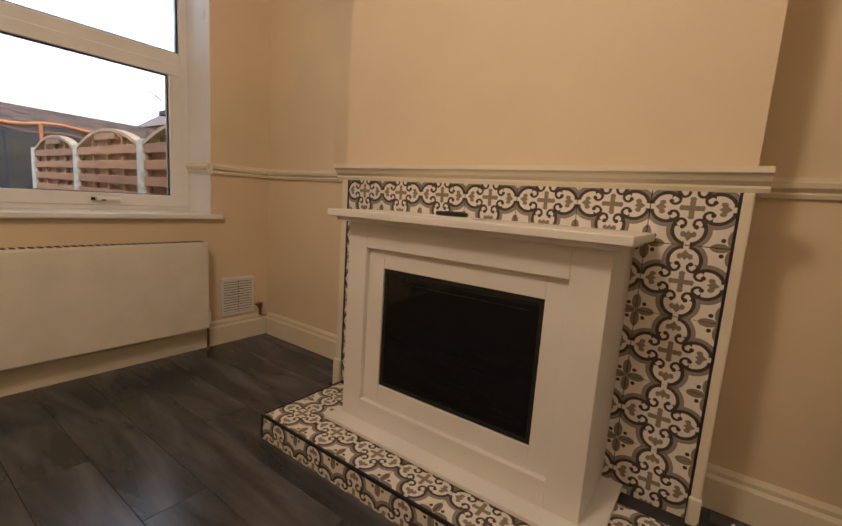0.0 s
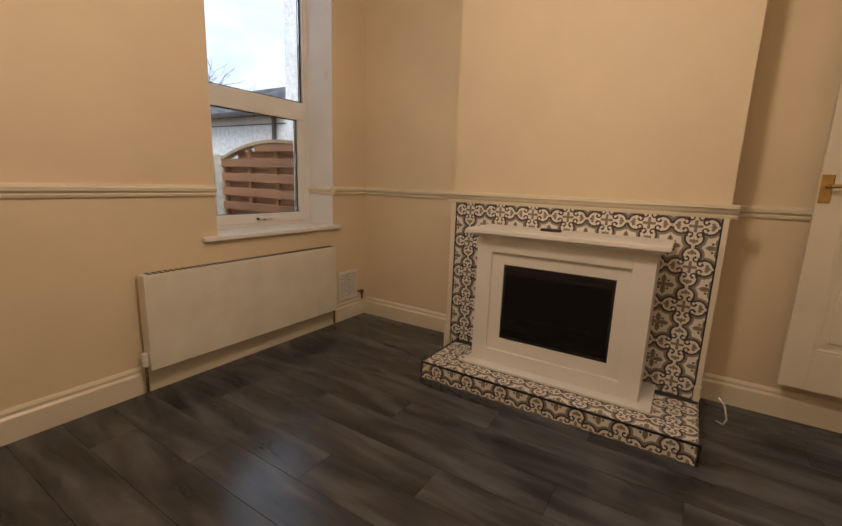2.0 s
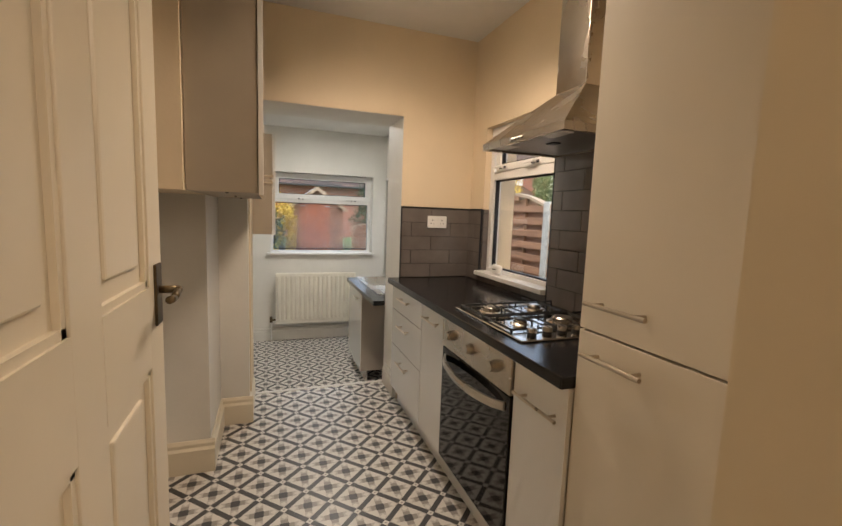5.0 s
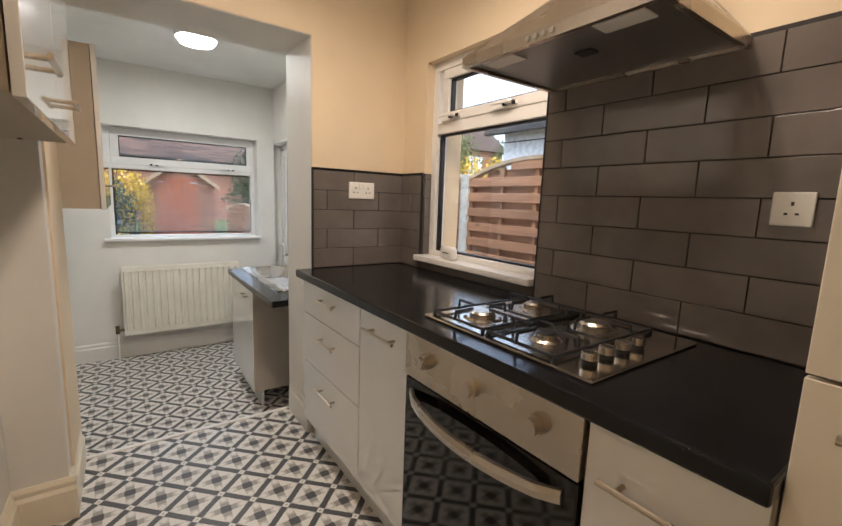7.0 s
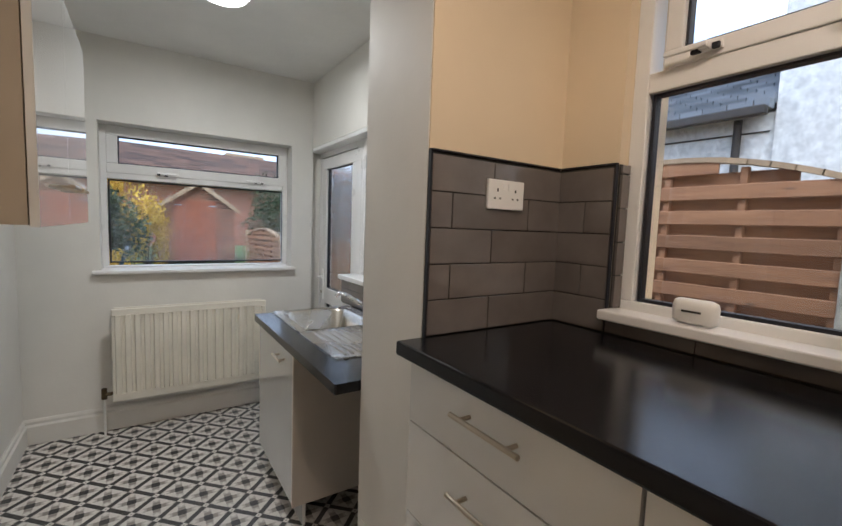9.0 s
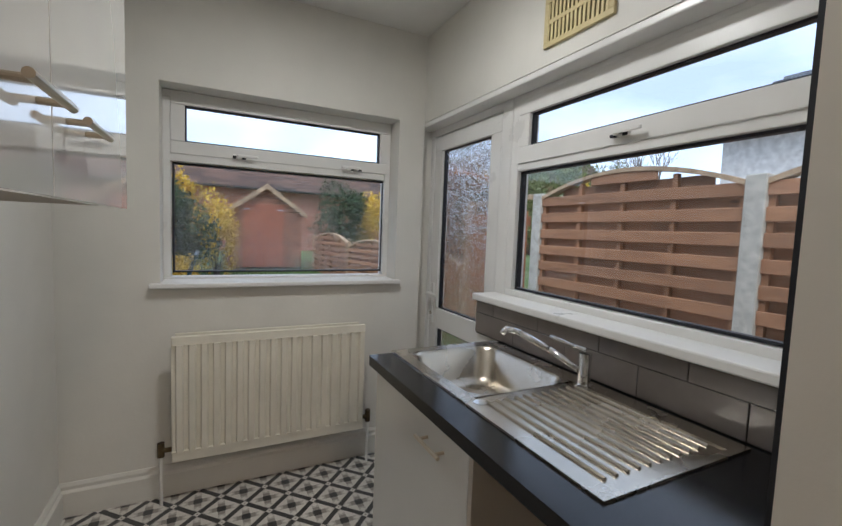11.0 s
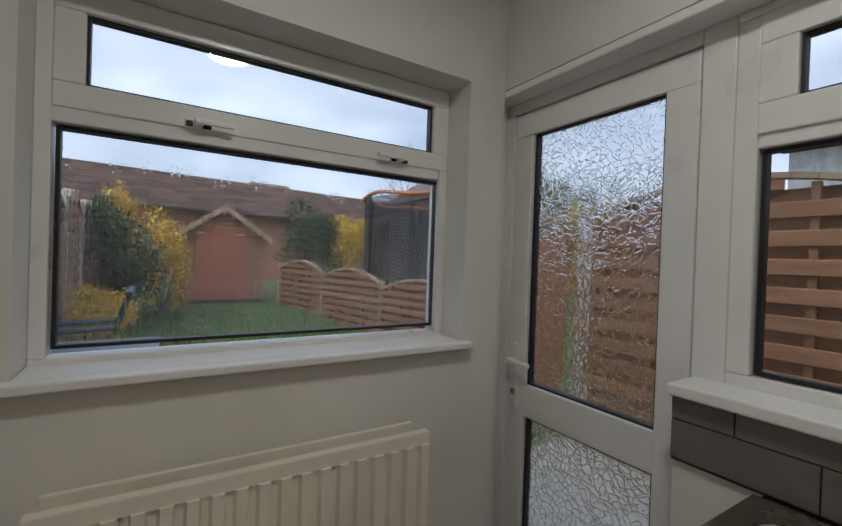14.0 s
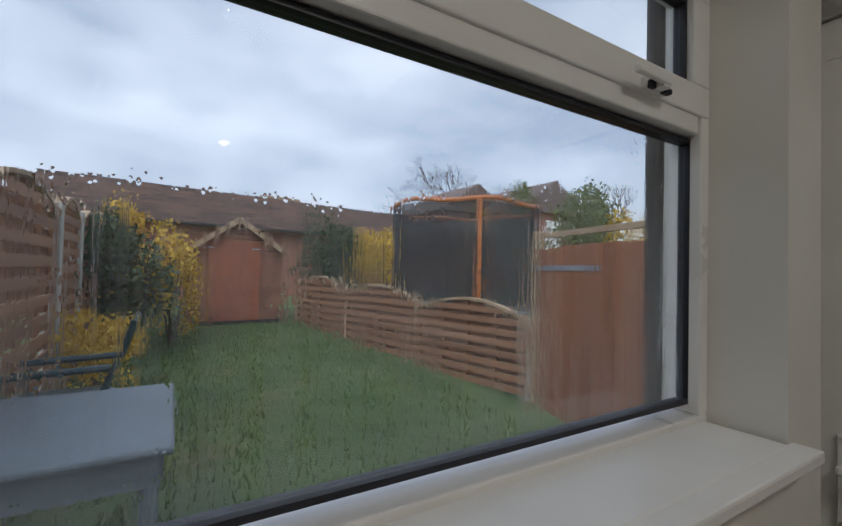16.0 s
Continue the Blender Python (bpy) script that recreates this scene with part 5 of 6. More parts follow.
# low fence along the garden
low = [(2.86, 5.5), (2.49, 7.32), (2.12, 9.14), (1.75, 10.96)]
for k, (x, y) in enumerate(low):
    g = ground_z(y)
    post(x, y, g - 0.1, g + 0.90, PALE if k else CONCRETE, 0.09, "weathered timber fence post" if k else "grey concrete fence post")
for k, (a, b) in enumerate(zip(low, low[1:])):
    ang = math.degrees(math.atan2(-(b[0] - a[0]), b[1] - a[1]))
    g = ground_z((a[1] + b[1]) / 2)
    fence_panel((a[0], a[1] + 0.02, 0), ang, g + 0.0, g + 0.80, 0.22, "low garden fence panels", "low arched brown slatted fence panel", 0.0625)

# gate
g = thing("garden_gate", (2.7, 4.7, -0.3), "brown boarded garden gate with a galvanised hinge", "gate")
gx0, gy0, gx1, gy1 = 2.53, 3.75, 2.84, 5.36
gd = Vector((gx1 - gx0, gy1 - gy0, 0))
ga = math.atan2(-gd.x, gd.y)
gm = Matrix.Translation((gx0, gy0, 0)) @ Matrix.Rotation(ga, 4, "Z")
cnt = 13
for k in range(cnt):
    s0 = gd.length * k / cnt
    top = 1.45 - 0.03 * abs(2 * k / (cnt - 1) - 1) ** 2
    part("board", box(bmesh.new(), -0.012, 0.012, s0 + 0.002, s0 + gd.length / cnt - 0.002, -0.28, top, 0.003, gm), GATEWOOD, g)
part("top_rail", box(bmesh.new(), 0.012, 0.045, 0, gd.length, 1.25, 1.36, 0.003, gm), GATEWOOD, g)
part("hinge", box(bmesh.new(), -0.02, -0.012, gd.length - 0.85, gd.length, 1.20, 1.25, 0.0, gm), GALV, g, "galvanised strap hinge")
post(2.85, 5.42, -0.4, 1.62, PALE, 0.09, "timber gate post beside the low fence")
solid("gate_rail", box(bmesh.new(), 0.02, 0.07, 0.0, gd.length, 1.545, 1.60, 0.004, gm), PALE, "timber rail above the gate post", "rail")
solid("corner_downpipe", rod(bmesh.new(), (0.508, 2.80, -0.4), (0.508, 2.80, 2.4), 0.036, 16), DARKTIMBER, "dark brown plastic downpipe on the corner", "downpipe")
solid("upvc_corner_strip", boxes((0.556, 0.61, 2.765, 2.80, -0.3, 2.3)), UPVC, "white corner strip outside the window", "trim")

# shed
s = thing("garden_shed", (0.65, 11.9, 0.1), "small brown timber shed with double doors", "shed")
sx0, sx1, sy0, sy1, sz, se, sa = -0.26, 1.43, 11.0, 13.0, 0.09, 1.49, 2.08
mx = (sx0 + sx1) / 2
part("base", boxes((sx0, sx1, sy0, sy1, sz - 0.15, sz + 0.05)), DARKTIMBER, s)
bd = 0.105
k = 0
z = sz + 0.05
while z < sa - 0.05:
    frac = 1.0 if z + bd < se else max(0.0, (sa - z - bd * 0.6) / (sa - se))
    hw = (sx1 - sx0) / 2 * min(1.0, frac)
    if hw > 0.08:
        part("front_board", boxes((mx - hw, mx + hw, sy0 - 0.008 * (k % 2), sy0 + 0.02, z, z + bd - 0.008), bevel=0.003), SHEDWOOD, s)
    if z + bd < se:
        part("side_board", boxes((sx0 - 0.006 * (k % 2), sx0 + 0.02, sy0 + 0.02, sy1, z, z + bd - 0.008), (sx1 - 0.02, sx1 + 0.006 * (k % 2), sy0 + 0.02, sy1, z, z + bd - 0.008)), SHEDWOOD, s)
    z += bd
    k += 1
part("lining", boxes((sx0 + 0.03, sx1 - 0.03, sy0 + 0.03, sy1 - 0.03, sz, se)), DARKTIMBER, s)
for side in (-1, 1):
    x_out = mx + side * ((sx1 - sx0) / 2 + 0.10)
    zo = se - 0.07
    bm = bmesh.new()
    q = [(mx, sa + 0.02), (x_out, zo), (x_out, zo + 0.045), (mx, sa + 0.07)]
    extrude_profile(bm, q, "y", sy0 - 0.12, sy1 + 0.1)
    rf = part("roof_slope", bm, SLATE, s, "dark felt roof")
    bm = bmesh.new()
    q = [(mx, sa - 0.05), (x_out, zo - 0.06), (x_out, zo + 0.05), (mx, sa + 0.075)]
    extrude_profile(bm, q, "y", sy0 - 0.15, sy0 - 0.125)
    part("bargeboard", bm, PALE, rf, "pale timber bargeboard")
for x0, x1 in ((0.06, 0.52), (0.525, 0.985)):
    d = part("door", boxes((x0, x1, sy0 - 0.035, sy0 - 0.012, sz + 0.05, 1.66), bevel=0.004), SHEDDOOR, s, "reddish boarded shed door")
    for c in range(1, 4):
        part("joint", boxes((x0 + (x1 - x0) * c / 4 - 0.003, x0 + (x1 - x0) * c / 4 + 0.003, sy0 - 0.037, sy0 - 0.034, sz + 0.06, 1.65)), DARKTIMBER, d)
    part("hinge", boxes((x0 if x0 < 0.3 else x1 - 0.16, x0 + 0.16 if x0 < 0.3 else x1, sy0 - 0.042, sy0 - 0.034, 1.52, 1.545)), GALV, d)

# long brick building behind
bl = thing("brick_building", (4, 18.5, 0), "long red brick building with a brown tiled roof", "building")
turn = Matrix.Translation((-2.9, 18.5, 0)) @ Matrix.Rotation(radians(8.5), 4, "Z")
part("wall", box(bmesh.new(), -2.7, 24, 0, 7, 0, 2.75, 0, turn), BRICKWALL, bl)
bm = bmesh.new()
rows = 22
for k in range(rows):
    a, b = k / rows, (k + 1) / rows
    y0, y1 = -0.4 + 3.9 * a, -0.4 + 3.9 * b
    z0, z1 = 2.70 + 1.75 * a, 2.70 + 1.75 * b
    cut0 = -2.6 + 1.4 * a
    x = cut0
    while x < 24.3:
        box(bm, x, min(x + 0.62, 24.4), y0 - 0.03, y1, z0, z1 + 0.03, 0, turn)
        x += 0.625
part("roof_tiles", bm, ROOFTILE, bl, "brown tiled roof courses")
bm = extrude_profile(bmesh.new(), [(3.4, 2.7), (7.5, 2.7), (3.5, 4.4)], "x", -1.2, 24.4)
bmesh.ops.transform(bm, matrix=turn, verts=bm.verts[:])
part("hip_roof", bm, ROOFTILE, bl)
part("gutter", box(bmesh.new(), -2.7, 24.4, -0.52, -0.40, 2.60, 2.70, 0.02, turn), DARKTIMBER, bl, "black gutter")

part("ridge_vent", box(bmesh.new(), 6.5, 8.4, 3.35, 3.75, 4.35, 4.62, 0.03, turn), PALE, bl, "pale ridge vent")

# neighbouring house beyond the side fence
nb = thing("neighbour_house", (5, 0, -0.4), "white roughcast house with a slate roof", "house")
NX = 4.25
part("low_wall", boxes((NX, NX + 1.5, 0.56, 2.75, -0.5, 2.37)), RENDER, nb)
part("tall_wall", boxes((NX - 0.03, NX + 5, -9, 0.56, -0.5, 7.0)), RENDER, nb)
bm = bmesh.new()
for k in range(9):
    a, b = k / 9, (k + 1) / 9
    for sgn in (1, -1):
        xs = sorted(NX + 0.78 + sgn * (0.96 * q - 0.96) for q in (a - 0.015, b))
        y, end = 0.565, 2.90 - 0.37 * a
        while y < end - 0.02:
            step = 0.21 if y > 0.57 else 0.12 + 0.1 * (k % 2)
            box(bm, xs[0], xs[1], y, min(y + step - 0.008, end), 2.38 + 0.55 * a, 2.40 + 0.55 * b)
            y += step
part("slate_roof", bm, SLATES, nb, "grey slate roof courses")
part("gutter", boxes((NX - 0.28, NX - 0.18, 0.57, 2.92, 2.31, 2.39), bevel=0.01), DARKTIMBER, nb)
part("downpipe", rod(bmesh.new(), (NX - 0.05, 0.84, -0.3), (NX - 0.05, 0.84, 2.33), 0.035, 12), DARKTIMBER, nb)
part("cable_line", rod(bmesh.new(), (NX - 0.01, 0.6, 2.2), (NX - 0.01, 2.8, 2.22), 0.008, 6), DARKTIMBER, nb)

part("wall_bracket", tube(bmesh.new(), [(NX - 0.04, -0.05, 2.93), (NX - 0.2, -0.06, 2.93), (NX - 0.2, -0.06, 3.03), (NX - 0.2, -0.72, 3.0)], 0.022, 8), DARKTIMBER, nb, "bent grey metal bracket")
# trampoline
t = thing("trampoline", (3.85, 8.2, 0.0), "garden trampoline with black net and orange padding", "trampoline")
tc, tr = Vector((3.85, 8.15, 0)), 1.22
bm = bmesh.new()
bmesh.ops.create_cone(bm, cap_ends=False, segments=40, radius1=tr, radius2=tr, depth=1.70, matrix=Matrix.Translation((tc.x, tc.y, 1.38)))
part("net", bm, NETMESH, t)
ringp = [(tc.x + tr * 1.02 * math.cos(a), tc.y + tr * 1.02 * math.sin(a), 2.26 + 0.03 * math.sin(6 * a)) for a in [2 * math.pi * i / 36 for i in range(37)]]
part("top_ring", tube(bmesh.new(), ringp, 0.035, 8), ORANGE, t, "orange foam top ring")
part("bed", rod(bmesh.new(), (tc.x, tc.y, 0.52), (tc.x, tc.y, 0.56), tr * 1.05, 40), BLUETARP, t)
for k in range(6):
    a = radians(245 + 60 * k)
    p = (tc.x + tr * 1.05 * math.cos(a), tc.y + tr * 1.05 * math.sin(a))
    po = part("pole", rod(bmesh.new(), (*p, 0.0), (*p, 2.25), 0.035, 12), ORANGE if k == 0 else NETTING, t, "orange foam-covered pole" if k == 0 else "black sleeved pole")
    part("foot", rod(bmesh.new(), (*p, -0.1), (*p, 0.5), 0.02, 8), GALV, po)

# garden table and chair
t = thing("garden_table", (-1.05, 4.45, -0.3), "grey-blue plastic garden table, wet with rain", "table")
part("tabletop", boxes((-1.37, -0.52, 3.95, 4.93, 0.475, 0.505), bevel=0.012), BLUETARP, t)
part("apron", boxes((-1.33, -0.56, 3.99, 4.01, 0.36, 0.475), (-1.33, -0.56, 4.87, 4.89, 0.36, 0.475), (-0.575, -0.555, 4.01, 4.87, 0.36, 0.475), (-1.335, -1.315, 4.01, 4.87, 0.36, 0.475)), BLUETARP, t)
for x in (-1.29, -0.60):
    for y in (4.04, 4.84):
        part("leg", rod(bmesh.new(), (x, y, ground_z(y)), (x, y, 0.475), 0.028, 12), BLUETARP, t)
c = thing("garden_chair", (-1.15, 6.0, -0.2), "dark green slatted plastic garden chair", "chair")
cz = ground_z(6.0)
part("seat", boxes((-1.42, -0.92, 5.75, 6.2, cz + 0.40, cz + 0.44), bevel=0.01), CHAIRGREEN, c)
for k in range(6):
    y = 5.78 + k * 0.08
    part("back_slat", tube(bmesh.new(), [(-0.95, y, cz + 0.42), (-0.84, y, cz + 0.70), (-0.76, y, cz + 0.95)], 0.022, 8), CHAIRGREEN, c)
part("back_rail", tube(bmesh.new(), [(-0.76, 5.76, cz + 0.95), (-0.75, 5.98, cz + 0.99), (-0.76, 6.2, cz + 0.95)], 0.025, 8), CHAIRGREEN, c)
for y in (5.74, 6.22):
    part("armrest", tube(bmesh.new(), [(-1.42, y, cz + 0.40), (-1.42, y, cz + 0.64), (-0.88, y, cz + 0.66)], 0.024, 8), CHAIRGREEN, c)
for x in (-1.4, -0.94):
    for y in (5.77, 6.18):
        part("leg", rod(bmesh.new(), (x, y, cz), (x, y, cz + 0.41), 0.024, 10, 0.03), CHAIRGREEN, c)


# plants
def crown(bm, centre, size, count, leaf_size, seed):
    rng = random.Random(seed)
    lobes = [(Vector((rng.uniform(-0.6, 0.6), rng.uniform(-0.6, 0.6), rng.uniform(-0.6, 0.7))), rng.uniform(0.35, 0.6)) for _ in range(9)]
    for _ in range(count):
        c, r = rng.choice(lobes)
        d = Vector((rng.gauss(0, 1), rng.gauss(0, 1), rng.gauss(0, 1))).normalized() * r * rng.uniform(0.55, 1.1)
        p = Vector(centre) + Vector(((c + d).x * size[0], (c + d).y * size[1], (c + d).z * size[2]))
        m = Matrix.Translation(p) @ Euler((rng.uniform(0, 6.3), rng.uniform(0, 6.3), rng.uniform(0, 6.3))).to_matrix().to_4x4()
        s_ = leaf_size * rng.uniform(0.6, 1.4)
        vs4 = [bm.verts.new(m @ Vector(q)) for q in ((-s_ * 0.5, 0, 0), (0, -s_ * 0.28, s_ * 0.06), (s_ * 0.5, 0, 0), (0, s_ * 0.28, s_ * 0.06))]
        bm.faces.new(vs4)
    return bm


def bush(name, place, size, count, leaf_size, material, seed, label):
    root = thing(name, place, label, "bush")
    bm = bmesh.new()
    rng = random.Random(seed)
    top = Vector(place) + Vector((0, 0, size[2]))
    for k in range(6):
        e = top + Vector((rng.uniform(-0.6, 0.6) * size[0], rng.uniform(-0.6, 0.6) * size[1], rng.uniform(-0.3, 0.6) * size[2]))
        rod(bm, place, e, 0.02, 6, 0.005)
    part("trunk", bm, BARK, root)
    part("crown", crown(bmesh.new(), tuple(top), size, count, leaf_size, seed), material, root)
    return root


bush("evergreen_bush", (-0.95, 9.0, ground_z(9)), (0.62, 0.6, 0.95), 3600, 0.085, LEAFDARK, 1, "dark evergreen bush beside the fence")
bush("golden_bush", (-0.52, 9.5, ground_z(9.5)), (0.45, 0.5, 1.0), 2200, 0.07, LEAFGOLD, 2, "golden autumn bush beside the shed")
bush("golden_bush", (-1.05, 9.9, ground_z(9.9)), (0.6, 0.4, 1.22), 2600, 0.075, LEAFGOLD, 12, "golden autumn bush behind the evergreen")
bush("low_golden_bush", (-1.1, 7.3, ground_z(7.3)), (0.45, 0.45, 0.42), 1700, 0.055, LEAFGOLD, 3, "low yellow-leaved shrub by the fence")
bush("green_bush", (2.75, 12.0, 0.1), (0.85, 0.7, 1.12), 4200, 0.085, LEAFDARK, 5, "dark green bush behind the low fence")
bush("yellow_green_bush", (4.2, 12.2, 0.1), (0.95, 0.7, 1.15), 4200, 0.085, LEAFGOLD, 6, "yellow autumn bush behind the low fence")
bush("mixed_bush", (3.5, 12.6, 0.1), (0.9, 0.6, 0.95), 2200, 0.085, LEAFGREEN, 7, "yellow-green bush behind the low fence")


def bare_tree(name, place, height, seed, label, spread=0.34):
    """A winter tree: limbs that fork down to fine twigs."""
    root = thing(name, place, label, "tree")
    rng = random.Random(seed)
    bm, fine = bmesh.new(), []

    def grow(p, d, length, r, depth):
        e = p + d * length
        if depth < 3:
            rod(bm, p, e, r, 8 if depth == 0 else 5, r * 0.72)
        else:
            fine.append((p, e, r))
        if depth >= 7:
            return
        for k in range(3 if depth in (0, 1, 4) else 2):
            w = spread * (1.2 if depth < 2 else 1.0)
            q = (d + Vector((rng.gauss(0, w), rng.gauss(0, w), rng.gauss(0.06, w * 0.6)))).normalized()
            grow(p + d * length * rng.uniform(0.72, 1.0) if k else e, q, length * rng.uniform(0.66, 0.86), r * 0.64, depth + 1)
    grow(Vector(place), Vector((0, 0, 1)), height * 0.25, height * 0.024, 0)
    part("trunk", bm, BARK, root)
    bm = bmesh.new()
    for p, e, r in fine:
        d = (e - p).normalized()
        u = d.orthogonal().normalized()
        w = d.cross(u)
        lo3 = [bm.verts.new(p + (u * math.cos(a) + w * math.sin(a)) * r) for a in (0, 2.09, 4.19)]
        hi3 = [bm.verts.new(e + (u * math.cos(a) + w * math.sin(a)) * r * 0.6) for a in (0, 2.09, 4.19)]
        for i in range(3):
            bm.faces.new((lo3[i], lo3[(i + 1) % 3], hi3[(i + 1) % 3], hi3[i]))
    part("twigs", bm, BARK, root)
    return root


bare_tree("bare_tree", (27.8, 40.2, 0), 17.0, 3, "bare winter tree behind the gardens", 0.36)
bare_tree("bare_tree", (70.0, 48.5, 0), 21.0, 8, "bare winter tree beyond the neighbour", 0.26)
bush("far_shrub", (14.9, 18.0, 0), (1.5, 1.3, 2.75), 9000, 0.16, LEAFGREEN, 31, "tall green shrub beyond the trampoline")
bush("far_shrub", (21.5, 18.4, 0), (1.6, 1.2, 2.7), 9000, 0.16, LEAFGREEN, 32, "tall green shrub beyond the gate")
bush("hedge_bush", (8.2, 13.2, 0), (1.2, 0.9, 1.35), 3000, 0.11, LEAFGREEN, 21, "green shrub beside the low roof")
bush("golden_bush", (10.2, 16.0, 0), (1.1, 0.9, 2.1), 2000, 0.13, LEAFGOLD, 41, "golden autumn bush beyond the fences")
bush("hedge_bush", (8.6, 9.2, 0), (1.2, 1.3, 1.85), 5200, 0.11, LEAFGREEN, 42, "tall mixed green shrub beyond the fence")
bush("golden_bush", (8.8, 7.6, 0), (1.0, 0.8, 1.42), 3800, 0.1, LEAFGOLD, 43, "golden shrub beyond the fence")
# far houses
for k, (x, y, zz, wd) in enumerate(((15.9, 23.0, 6.0, 5.0), (18.4, 19.0, 5.8, 5.0))):
    hs = thing("far_house", (x, y, 0), "distant brick house with a tiled gable roof", "house", "far houses")
    part("wall", boxes((x - wd / 2, x + wd / 2, y, y + 6, 0, zz - 1.1)), BRICKWALL, hs)
    part("roof", extrude_profile(bmesh.new(), [(x - wd / 2 - 0.3, zz - 1.1), (x + wd / 2 + 0.3, zz - 1.1), (x, zz + 0.8)], "y", y - 0.3, y + 6.3), ROOFTILE, hs)
    part("window", boxes((x - 0.6, x + 0.6, y - 0.05, y + 0.05, 0.9, zz - 1.5)), UPVC, hs)

# ---- pieces of floors and walls ----
PATH_TILE = mesh("tile", boxes((-0.1032, 0.1032, -0.1032, 0.1032, -0.004, 0.004), bevel=0.0012), PATTILE)


def lay(mesh_data, parent, m, name="tile"):
    o = new(name, mesh_data)
    o.parent = parent
    o.matrix_basis = m
    return o


surround = bpy.data.objects["tile_backing"]
P = 1.458 / 7
# upright tiles on the breast, local z facing the room
up = Matrix(((0, 0, -1, 0), (-1, 0, 0, 0), (0, 1, 0, 0), (0, 0, 0, 1)))
sc = Matrix.Diagonal((P / 0.2085, P / 0.2085, 1, 1))
for c in range(7):
    for r in range(5):
        if 0 < c < 6 and r < 3 and not (c in (1, 5)):
            continue
        lay(PATH_TILE, surround, Matrix.Translation((XB - 0.013, -3.735 - P * (c + 0.5), 1.290 - P * (4.5 - r))) @ up @ sc)
HP = 1.405 / 7
for c in range(7):
    for r in range(2):
        lay(PATH_TILE, hearth, Matrix.Translation((1.556 + HP * (r + 0.5), -3.812 - HP * (c + 0.5), 0.286)) @ Matrix.Rotation(radians(90), 4, "Z") @ Matrix.Diagonal((HP / 0.2085, HP / 0.2085, 1, 1)))
# front of the hearth: cut tiles, half height
CUT = mesh("tile", boxes((-0.1032, 0.1032, 0.0, 0.0975, -0.004, 0.004)), PATTILE)
for c in range(7):
    lay(CUT, hearth, Matrix.Translation((1.5515, -3.812 - HP * (c + 0.5), FD)) @ up @ Matrix.Diagonal((HP / 0.2085, 0.95, 1, 1)))
for r in range(3):
    y = -5.2225
    side_m = Matrix(((1, 0, 0, 0), (0, 0, -1, 0), (0, 1, 0, 0), (0, 0, 0, 1)))
    lay(CUT, hearth, Matrix.Translation((1.556 + HP * (r + 0.5) if r < 2 else 1.99, y + 0.0005, FD)) @ side_m @ Matrix.Diagonal((0.9 if r < 2 else 0.5, 0.95, 1, 1)))

# grey wall tiles, 300 x 100, in running bond; each course cut to its wall
metro_cache = {}


def metro(w, h):
    key = (round(w, 3), round(h, 3))
    if key not in metro_cache:
        metro_cache[key] = mesh("tile", boxes((-key[0] / 2, key[0] / 2, -key[1] / 2, key[1] / 2, -0.004, 0.004), bevel=0.0015), METRO)
    return metro_cache[key]


def tile_wall(backing, m, length, z0, z1, first=0.0, course=0.1, long=0.3, joint=0.003):
    """Courses of tiles over a length; m takes (along, up, out) to the world."""
    z, k = z0, 0
    while z < z1 - 0.012:
        h = min(course, z1 - z)
        a = -(first if k % 2 else (first + long / 2)) % long - long
        while a < length - 0.004:
            b0, b1 = max(0.0, a), min(length, a + long)
            if b1 - b0 > 0.012:
                lay(metro(b1 - b0 - joint, h - joint), backing, m @ Matrix.Translation(((b0 + b1) / 2, z + h / 2, 0.004)))
            a += long
        z += h
        k += 1


on_y = Matrix(((1, 0, 0, 0), (0, 0, -1, 0), (0, 1, 0, 0), (0, 0, 0, 1)))     # faces -y, along +x
on_x = Matrix(((0, 0, -1, 0), (-1, 0, 0, 0), (0, 1, 0, 0), (0, 0, 0, 1)))    # faces -x, along -y
gb = structure("tile_bed_end", boxes((0.074, 0.604, -0.004, 0.0, 0.905, 1.413)), GROUT, "dark grouted grey tiled splashback", "splashback")
tile_wall(gb, Matrix.Translation((0.078, -0.004, 0.912)) @ on_y, 0.522, 0, 0.5, 0.228, 0.0985)
gb = structure("tile_bed_side", boxes((0.604, 0.612, -0.205, 0.0, 0.905, 1.413), (0.604, 0.612, -0.99, -0.205, 0.905, 0.956), (0.604, 0.612, -1.905, -0.99, 0.905, 1.712)), GROUT, "dark grouted grey tiled splashback", "splashback")
tile_wall(gb, Matrix.Translation((0.604, -0.009, 0.912)) @ on_x, 0.192, 0, 0.5, 0.2, 0.0985)
tile_wall(gb, Matrix.Translation((0.604, -0.205, 0.912)) @ on_x, 0.785, 0, 0.042, 0.2)
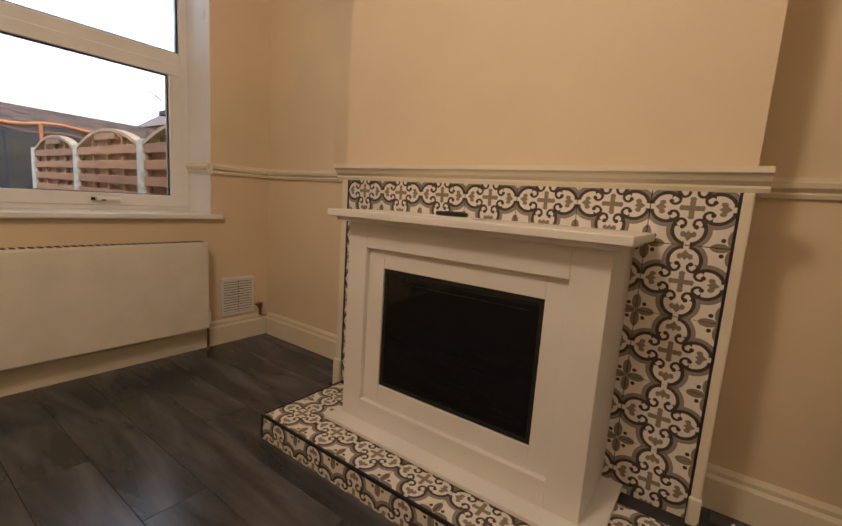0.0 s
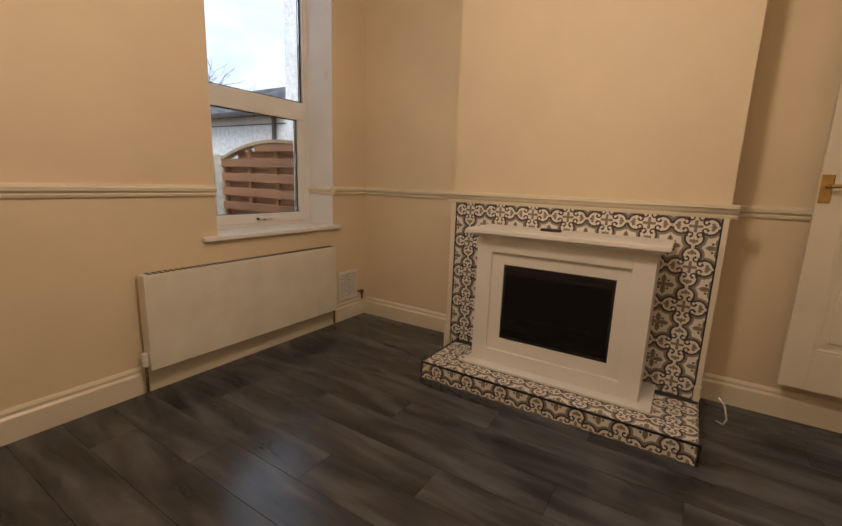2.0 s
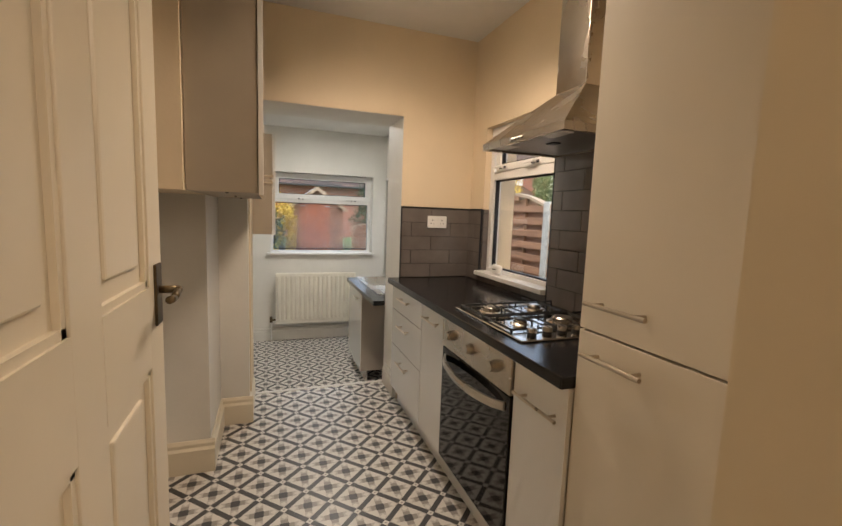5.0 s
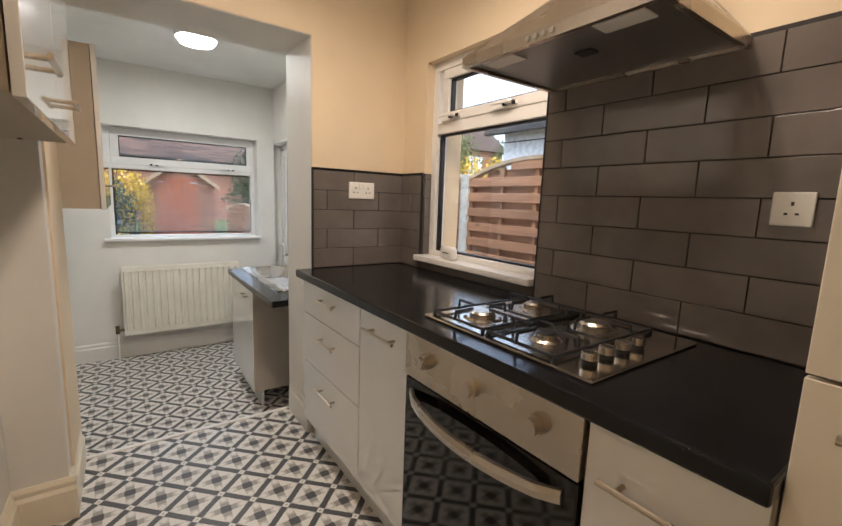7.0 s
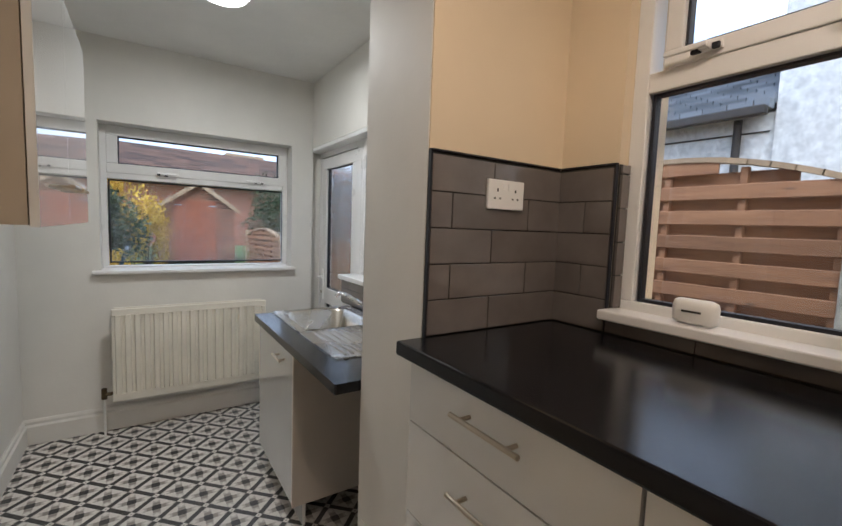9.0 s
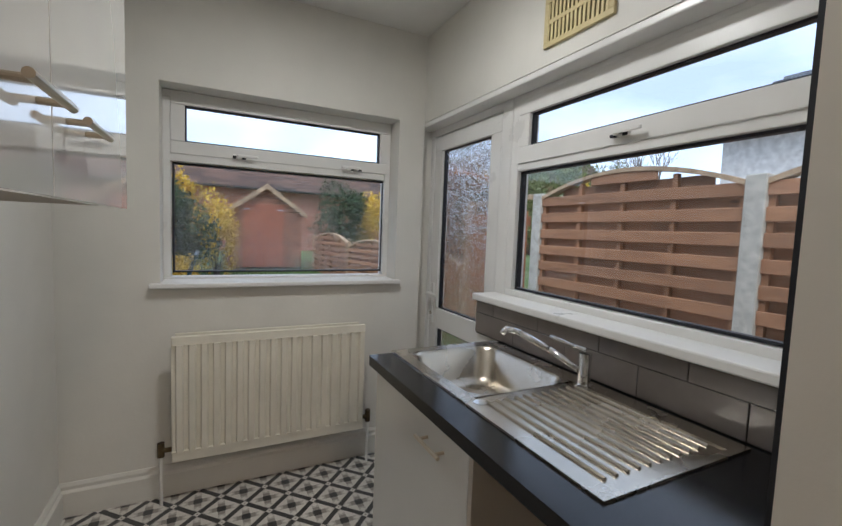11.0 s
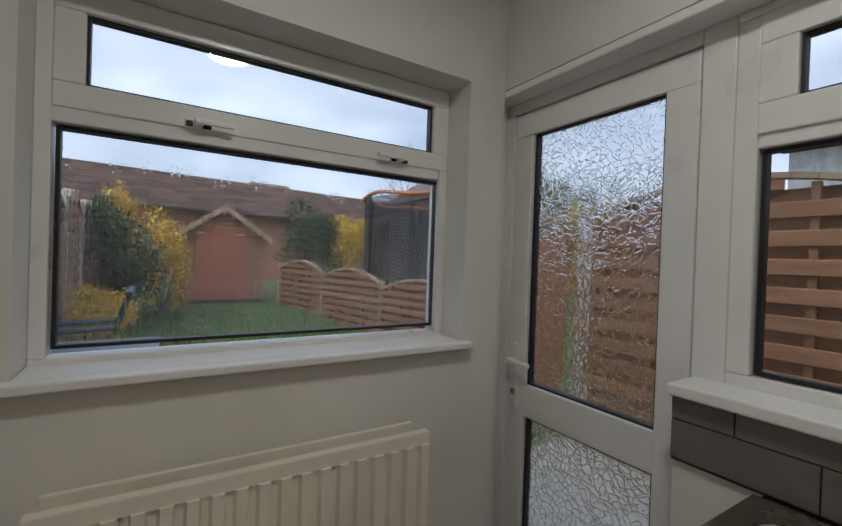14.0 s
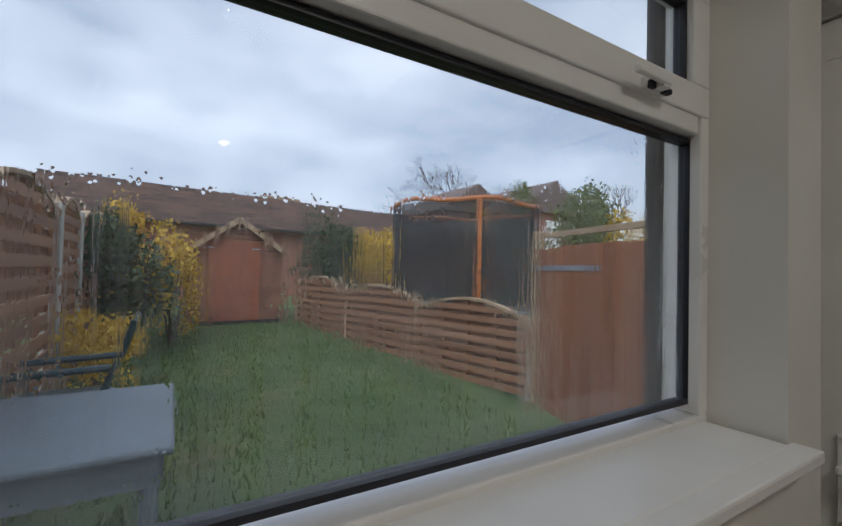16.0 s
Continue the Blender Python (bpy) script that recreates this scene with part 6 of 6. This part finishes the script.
tile_wall(gb, Matrix.Translation((0.604, -0.994, 0.912)) @ on_x, 0.908, 0, 0.8, 0.224, 0.0985)
structure("tile_edge_strip", boxes((0.0715, 0.0775, -0.0125, -0.001, 0.91, 1.416), (0.078, 0.594, -0.0125, -0.001, 1.4125, 1.4165), (0.5945, 0.605, -0.2045, -0.009, 1.4125, 1.4165), (0.5945, 0.606, -0.2075, -0.2035, 0.985, 1.4165), (0.5945, 0.606, -0.994, -0.99, 0.91, 1.712)), GASKET, "black metal tile edge strip", "trim")
gb = structure("tile_bed_reveal", boxes((0.612, 0.655, -0.2095, -0.2055, 0.985, 1.413)), GROUT, "tiled window reveal", "splashback")
rev = Matrix(((1, 0, 0, 0), (0, 0, -1, 0), (0, 1, 0, 0), (0, 0, 0, 1)))
tile_wall(gb, Matrix.Translation((0.612, -0.2095, 0.985)) @ rev, 0.042, 0, 0.428, 0.1)
gb = structure("tile_bed_sink", boxes((0.612, 0.62, 0.378, 1.835, 0.655, 0.826)), GROUT, "grey tiled upstand behind the sink", "splashback")
tile_wall(gb, Matrix.Translation((0.612, 1.835, 0.662)) @ on_x, 1.455, 0, 0.163, 0.16)

# laminate planks
floor_d = bpy.data.objects["floor_dining"]
plank_me = {}
rngp = random.Random(9)
PW = 0.19
x = -1.2
col_i = 0
while x < XE - 0.01:
    wdt = min(PW, XE - x)
    y = -6.27 - (0.43 * col_i % 1.25)
    while y < YW - 0.01:
        a, b = max(-6.27, y), min(YW, y + 1.25)
        if b - a > 0.03:
            key = (round(b - a, 2), round(wdt, 2))
            if key not in plank_me:
                plank_me[key] = mesh("plank", boxes((-(b - a) / 2 + 0.0007, (b - a) / 2 - 0.0007, -wdt / 2 + 0.0007, wdt / 2 - 0.0007, -0.012, 0.0), bevel=0.0008), PLANK)
            lay(plank_me[key], floor_d, Matrix.Translation((x + wdt / 2, (a + b) / 2, FD)) @ Matrix.Rotation(radians(90), 4, "Z"), "plank")
        y += 1.25
    x += PW
    col_i += 1
